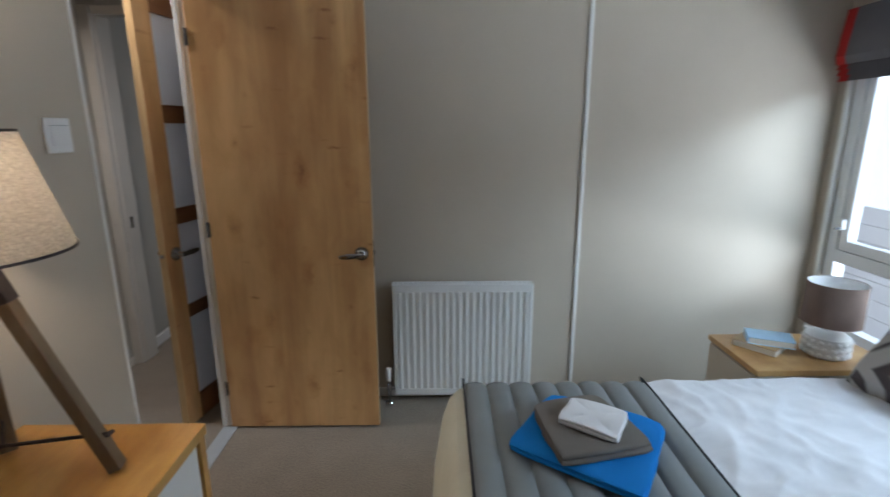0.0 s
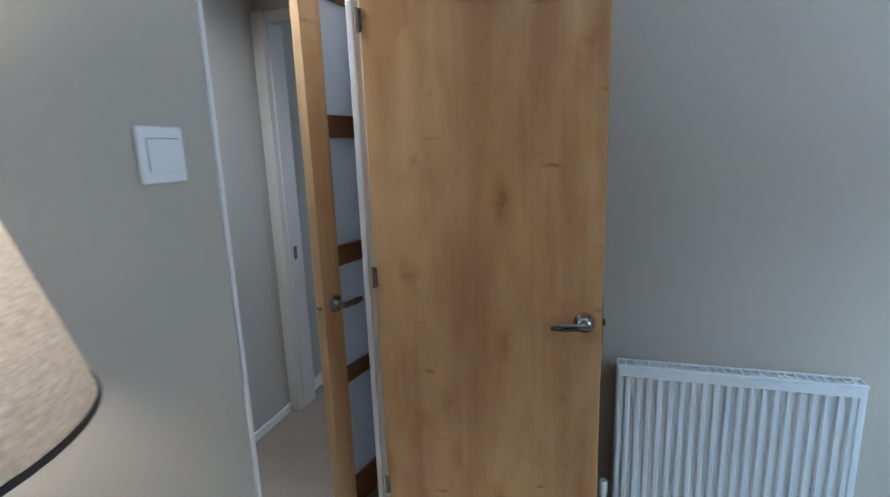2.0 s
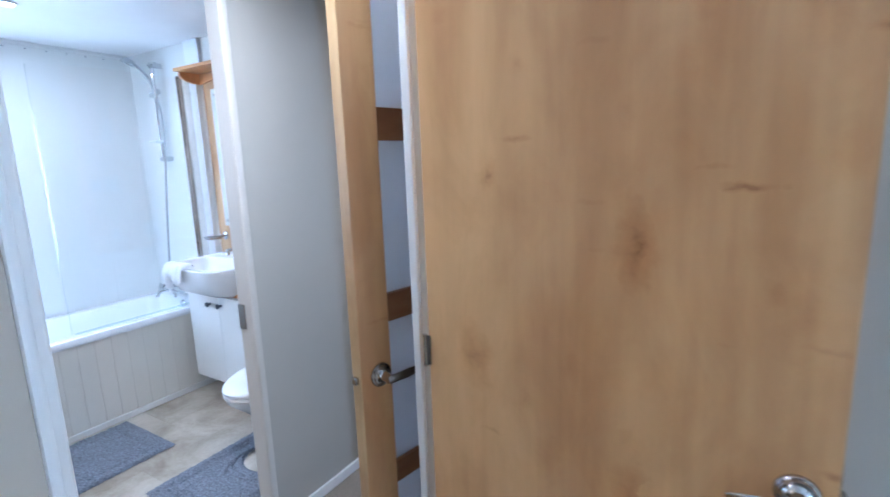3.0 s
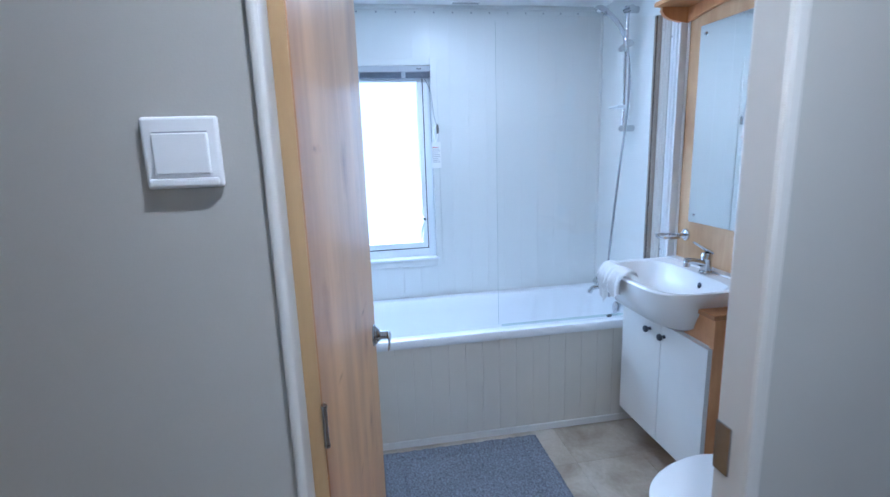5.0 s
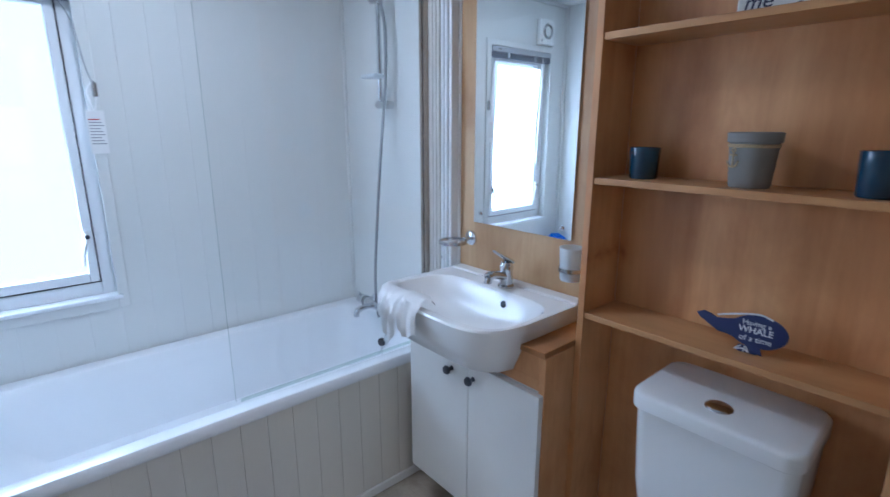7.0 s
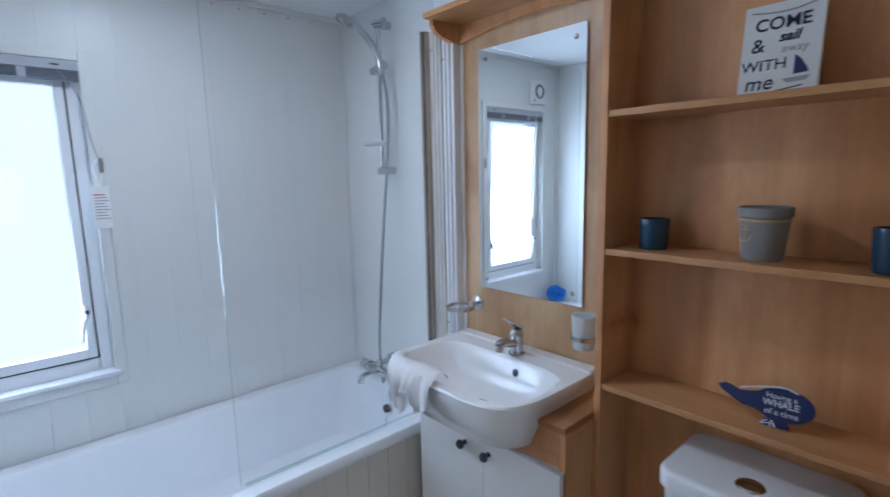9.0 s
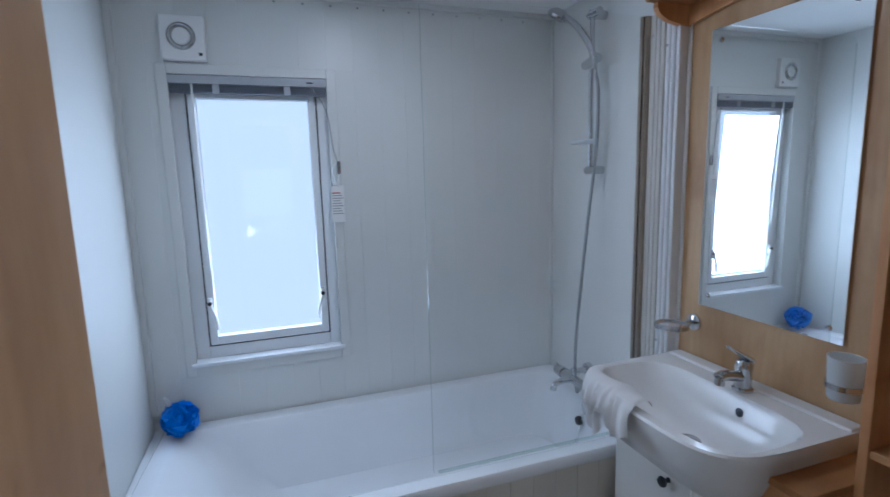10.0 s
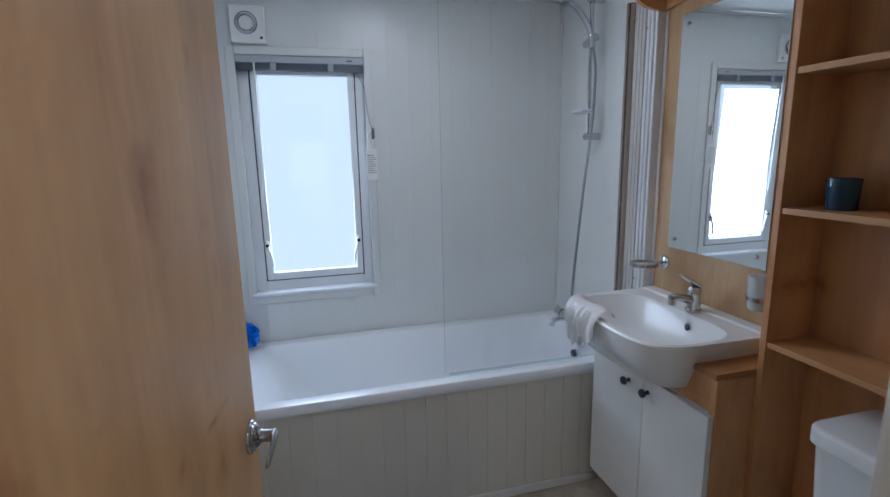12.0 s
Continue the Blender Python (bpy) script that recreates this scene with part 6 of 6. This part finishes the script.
def whale():
    t = thing("whale_ornament", (-2.31, 3.10, 0.862), "navy wooden whale ornament with white words on the shelf", "ornament")
    face = pose(-2.300, 3.085, 0.8745, 90 - 12, 0, 4) @ Matrix.Scale(0.97, 4)
    ol = []
    for k in range(30):
        a = math.pi * (-0.82 + 1.66 * k / 29)
        ol.append((0.030 + 0.058 * math.cos(a), 0.040 + 0.038 * math.sin(a) * (1 if math.sin(a) > 0 else 0.95)))
    tail = [(-0.035, 0.056), (-0.058, 0.050), (-0.070, 0.058), (-0.088, 0.062), (-0.102, 0.055), (-0.092, 0.044), (-0.072, 0.036), (-0.050, 0.022)]
    part("body", prism(bmesh.new(), ol + tail, -0.012, 0.0, face, 0.0015), NAVY, t)
    part("fin", prism(bmesh.new(), [(0.018, 0.012), (0.040, 0.006), (0.046, -0.010), (0.030, -0.006)], -0.006, 0.003, face, 0.001), NAVY, t)
    part("stand", box(bmesh.new(), -0.004, 0.034, -0.011, 0.004, -0.012, -0.002, m=face), NAVY, t, smooth=False)
    up = face @ Matrix.Translation((0, 0, 0.0008))
    for text, size, x, yy, b in (("Having a", 0.017, 0.026, 0.058, 0.0), ("WHALE", 0.020, 0.026, 0.042, 0.0003), ("of a time", 0.018, 0.028, 0.023, 0.0)):
        lettering(text, size, up @ Matrix.Translation((x, yy, 0)), CHALK, t, b)
    part("twine", turned(tube(bmesh.new(), [(-0.055, 0.060, 0.001), (-0.03, 0.068, 0.003), (0.0, 0.076, 0.003), (0.03, 0.080, -0.002), (0.055, 0.074, 0.002)], 0.0022, 6, 4), face), CHALK, t, "white hanging cord")
    part("bow", turned(tube(bmesh.new(), [(0.004, 0.004, 0.003), (-0.008, -0.006, 0.006), (0.010, -0.002, 0.006), (0.020, -0.008, 0.006), (0.012, 0.004, 0.003), (0.010, -0.010, 0.006)], 0.0014, 6, 4), face), CHALK, t, "white cord bow")


whale()


def toilet():
    cx = -2.298
    t = thing("toilet", (cx, 2.8, 0), "white close-coupled toilet with chrome flush button", "toilet")

    def rr(w, y0, y1, r):
        return rounded(cx - w / 2, cx + w / 2, y0, y1, r, 6)
    rings = [[(x, y, z) for x, y in rr(w, y0, 3.178, r)] for w, y0, z, r in ((0.300, 2.985, 0.37, 0.04), (0.325, 2.968, 0.50, 0.035), (0.338, 2.957, 0.704, 0.032))]
    part("cistern", loft(bmesh.new(), rings), CERAMIC, t)
    rings = []
    for w, y0, z, r in ((0.344, 2.951, 0.7055, 0.032), (0.350, 2.946, 0.709, 0.034), (0.350, 2.946, 0.738, 0.034), (0.348, 2.948, 0.7435, 0.034), (0.342, 2.953, 0.747, 0.033), (0.330, 2.962, 0.749, 0.03), (0.20, 3.02, 0.750, 0.03)):
        rings.append([(x, y - 0.012 * (1 - ((x - cx) / 0.18) ** 2) * (y < 3.0), z) for x, y in rr(w, y0, 3.180, r)])
    lid = part("cistern_lid", loft(bmesh.new(), rings), CERAMIC, t)
    part("flush_button", lathe(bmesh.new(), [(0, 0.006), (0.020, 0.006), (0.027, 0.003), (0.029, 0)], at=(cx - 0.002, 3.015, 0.750), seg=28), CHROME, lid, "oval chrome flush button")

    def egg(s, yo, z, k=1.0, n=40):
        pts = []
        for i in range(n):
            a = 2 * math.pi * i / n
            yy = math.sin(a)
            ww = 0.182 * (1 - 0.10 * max(0, -yy))
            pts.append((cx + s * ww * math.cos(a), 2.700 + yo + s * 0.235 * yy * (0.92 if yy > 0 else 1.06) * k, z))
        return pts
    bowl = [egg(0.50, 0.06, 0.0, 0.95), egg(0.50, 0.06, 0.03, 0.95), egg(0.45, 0.07, 0.10, 0.92), egg(0.52, 0.05, 0.19), egg(0.78, 0.02, 0.29), egg(0.95, 0.0, 0.345), egg(0.975, 0.0, 0.368)]
    part("bowl", loft(bmesh.new(), bowl), CERAMIC, t)
    part("seat", loft(bmesh.new(), [egg(0.97, 0, 0.370), egg(1.0, 0, 0.374), egg(1.0, 0, 0.385), egg(0.98, 0, 0.389)]), PLASTIC, t, "white plastic seat")
    part("lid", loft(bmesh.new(), [egg(0.98, 0, 0.391), egg(1.005, 0, 0.395), egg(1.005, 0, 0.404), egg(0.97, 0, 0.411), egg(0.7, 0, 0.415)]), PLASTIC, t, "closed white lid")
    part("outlet", B(cx - 0.10, cx + 0.10, 2.88, 3.178, 0.0, 0.372, bevel=0.03, seg=4), CERAMIC, t)
    for s in (-1, 1):
        part("hinge", rod(bmesh.new(), (cx + s * 0.075 - 0.02, 2.918, 0.398), (cx + s * 0.075 + 0.02, 2.918, 0.398), 0.011), PLASTIC, t)


toilet()


def bath_mat(x0, x1, y0, y1, label, cut=0.0):
    """Tufted mat with a sunk border line; cut: depth of a rounded bay in its far side."""
    bm = bmesh.new()
    nx, ny = 60, 60
    g = []
    cx = (x0 + x1) / 2
    for i in range(nx + 1):
        row = []
        for j in range(ny + 1):
            u, v = i / nx, j / ny
            x = x0 + u * (x1 - x0)
            far = y1
            if cut and abs(x - cx) < 0.13:
                far = y1 - cut * math.sqrt(max(0.0, 1 - ((x - cx) / 0.13) ** 2)) ** 0.5
            y = y0 + v * (far - y0)
            e = min(x - x0, x1 - x, y - y0, far - y)
            z = 0.004 + 0.014 * min(1, max(0, e) / 0.015) ** 0.5
            if abs(e - 0.085) < 0.008 or abs(e - 0.055) < 0.006:
                z -= 0.007
            z += 0.004 * noise.noise(Vector((x * 45, y * 45, 0))) + 0.003 * noise.noise(Vector((x * 120, y * 120, 5)))
            row.append(bm.verts.new((x, y, max(0.002, z))))
        g.append(row)
    for i in range(nx):
        for j in range(ny):
            bm.faces.new((g[i][j], g[i + 1][j], g[i + 1][j + 1], g[i][j + 1]))
    solid("bath_mat", bm, BATHMAT, label, "bath mat", "grey bath mats")


bath_mat(-3.29, -2.82, 1.74, 2.475, "grey tufted bath mat lying beside the bath")
bath_mat(-2.56, -2.04, 2.19, 2.74, "grey tufted pedestal mat round the toilet foot", 0.22)

dl = thing("downlight", (-3.38, 2.29, HB), "round white recessed ceiling downlight, switched on", "ceiling light")
part("bezel", lathe(bmesh.new(), [(0.034, 0.0), (0.046, -0.002), (0.048, -0.006), (0.040, -0.009), (0.034, -0.004), (0.034, 0.0)], at=(-3.38, 2.29, HB), seg=32), PLASTIC, dl)
part("lens", lathe(bmesh.new(), [(0, -0.004), (0.034, -0.004), (0.034, -0.001), (0, -0.001)], at=(-3.38, 2.29, HB), seg=32), DOWNLIGHT, dl, "glowing lens")
dl2 = thing("downlight", (-1.45, 1.98, H0), "round white recessed hall downlight, switched on", "ceiling light")
part("bezel", lathe(bmesh.new(), [(0.034, 0.0), (0.046, -0.002), (0.048, -0.006), (0.040, -0.009), (0.034, -0.004), (0.034, 0.0)], at=(-1.45, 1.98, H0), seg=32), PLASTIC, dl2)
part("lens", lathe(bmesh.new(), [(0, -0.004), (0.034, -0.004), (0.034, -0.001), (0, -0.001)], at=(-1.45, 1.98, H0), seg=32), DOWNLIGHT, dl2, "glowing lens")
vt = thing("ceiling_vent", (-4.09, 2.36, HB), "small white slotted ceiling vent", "vent")
part("plate", B(-4.125, -4.065, 2.27, 2.45, HB - 0.006, HB, bevel=0.002), PLASTIC, vt)
for i in range(3):
    part("slot", B(-4.112 + i * 0.014, -4.106 + i * 0.014, 2.285, 2.435, HB - 0.0068, HB - 0.0055), INKGREY, vt, smooth=False)

# vinyl floor pieces
vin = thing("floor_vinyl", (-3.0, 2.3, 0), "beige stone-effect vinyl floor of the bathroom", "vinyl floor", kind="structure")
T = 0.305
for i in range(7):
    for j in range(7):
        xa, ya = -3.36 + i * T, 1.36 + j * T
        xb, yb = min(xa + T, -1.94), min(ya + T, 3.2)
        if xb - xa < 0.02 or yb - ya < 0.02:
            continue
        part("tile", B(xa + 0.0004, xb - 0.0004, ya + 0.0004, yb - 0.0004, -0.004, 0.0, bevel=0.0006, seg=1), VINYL, vin, smooth=False)
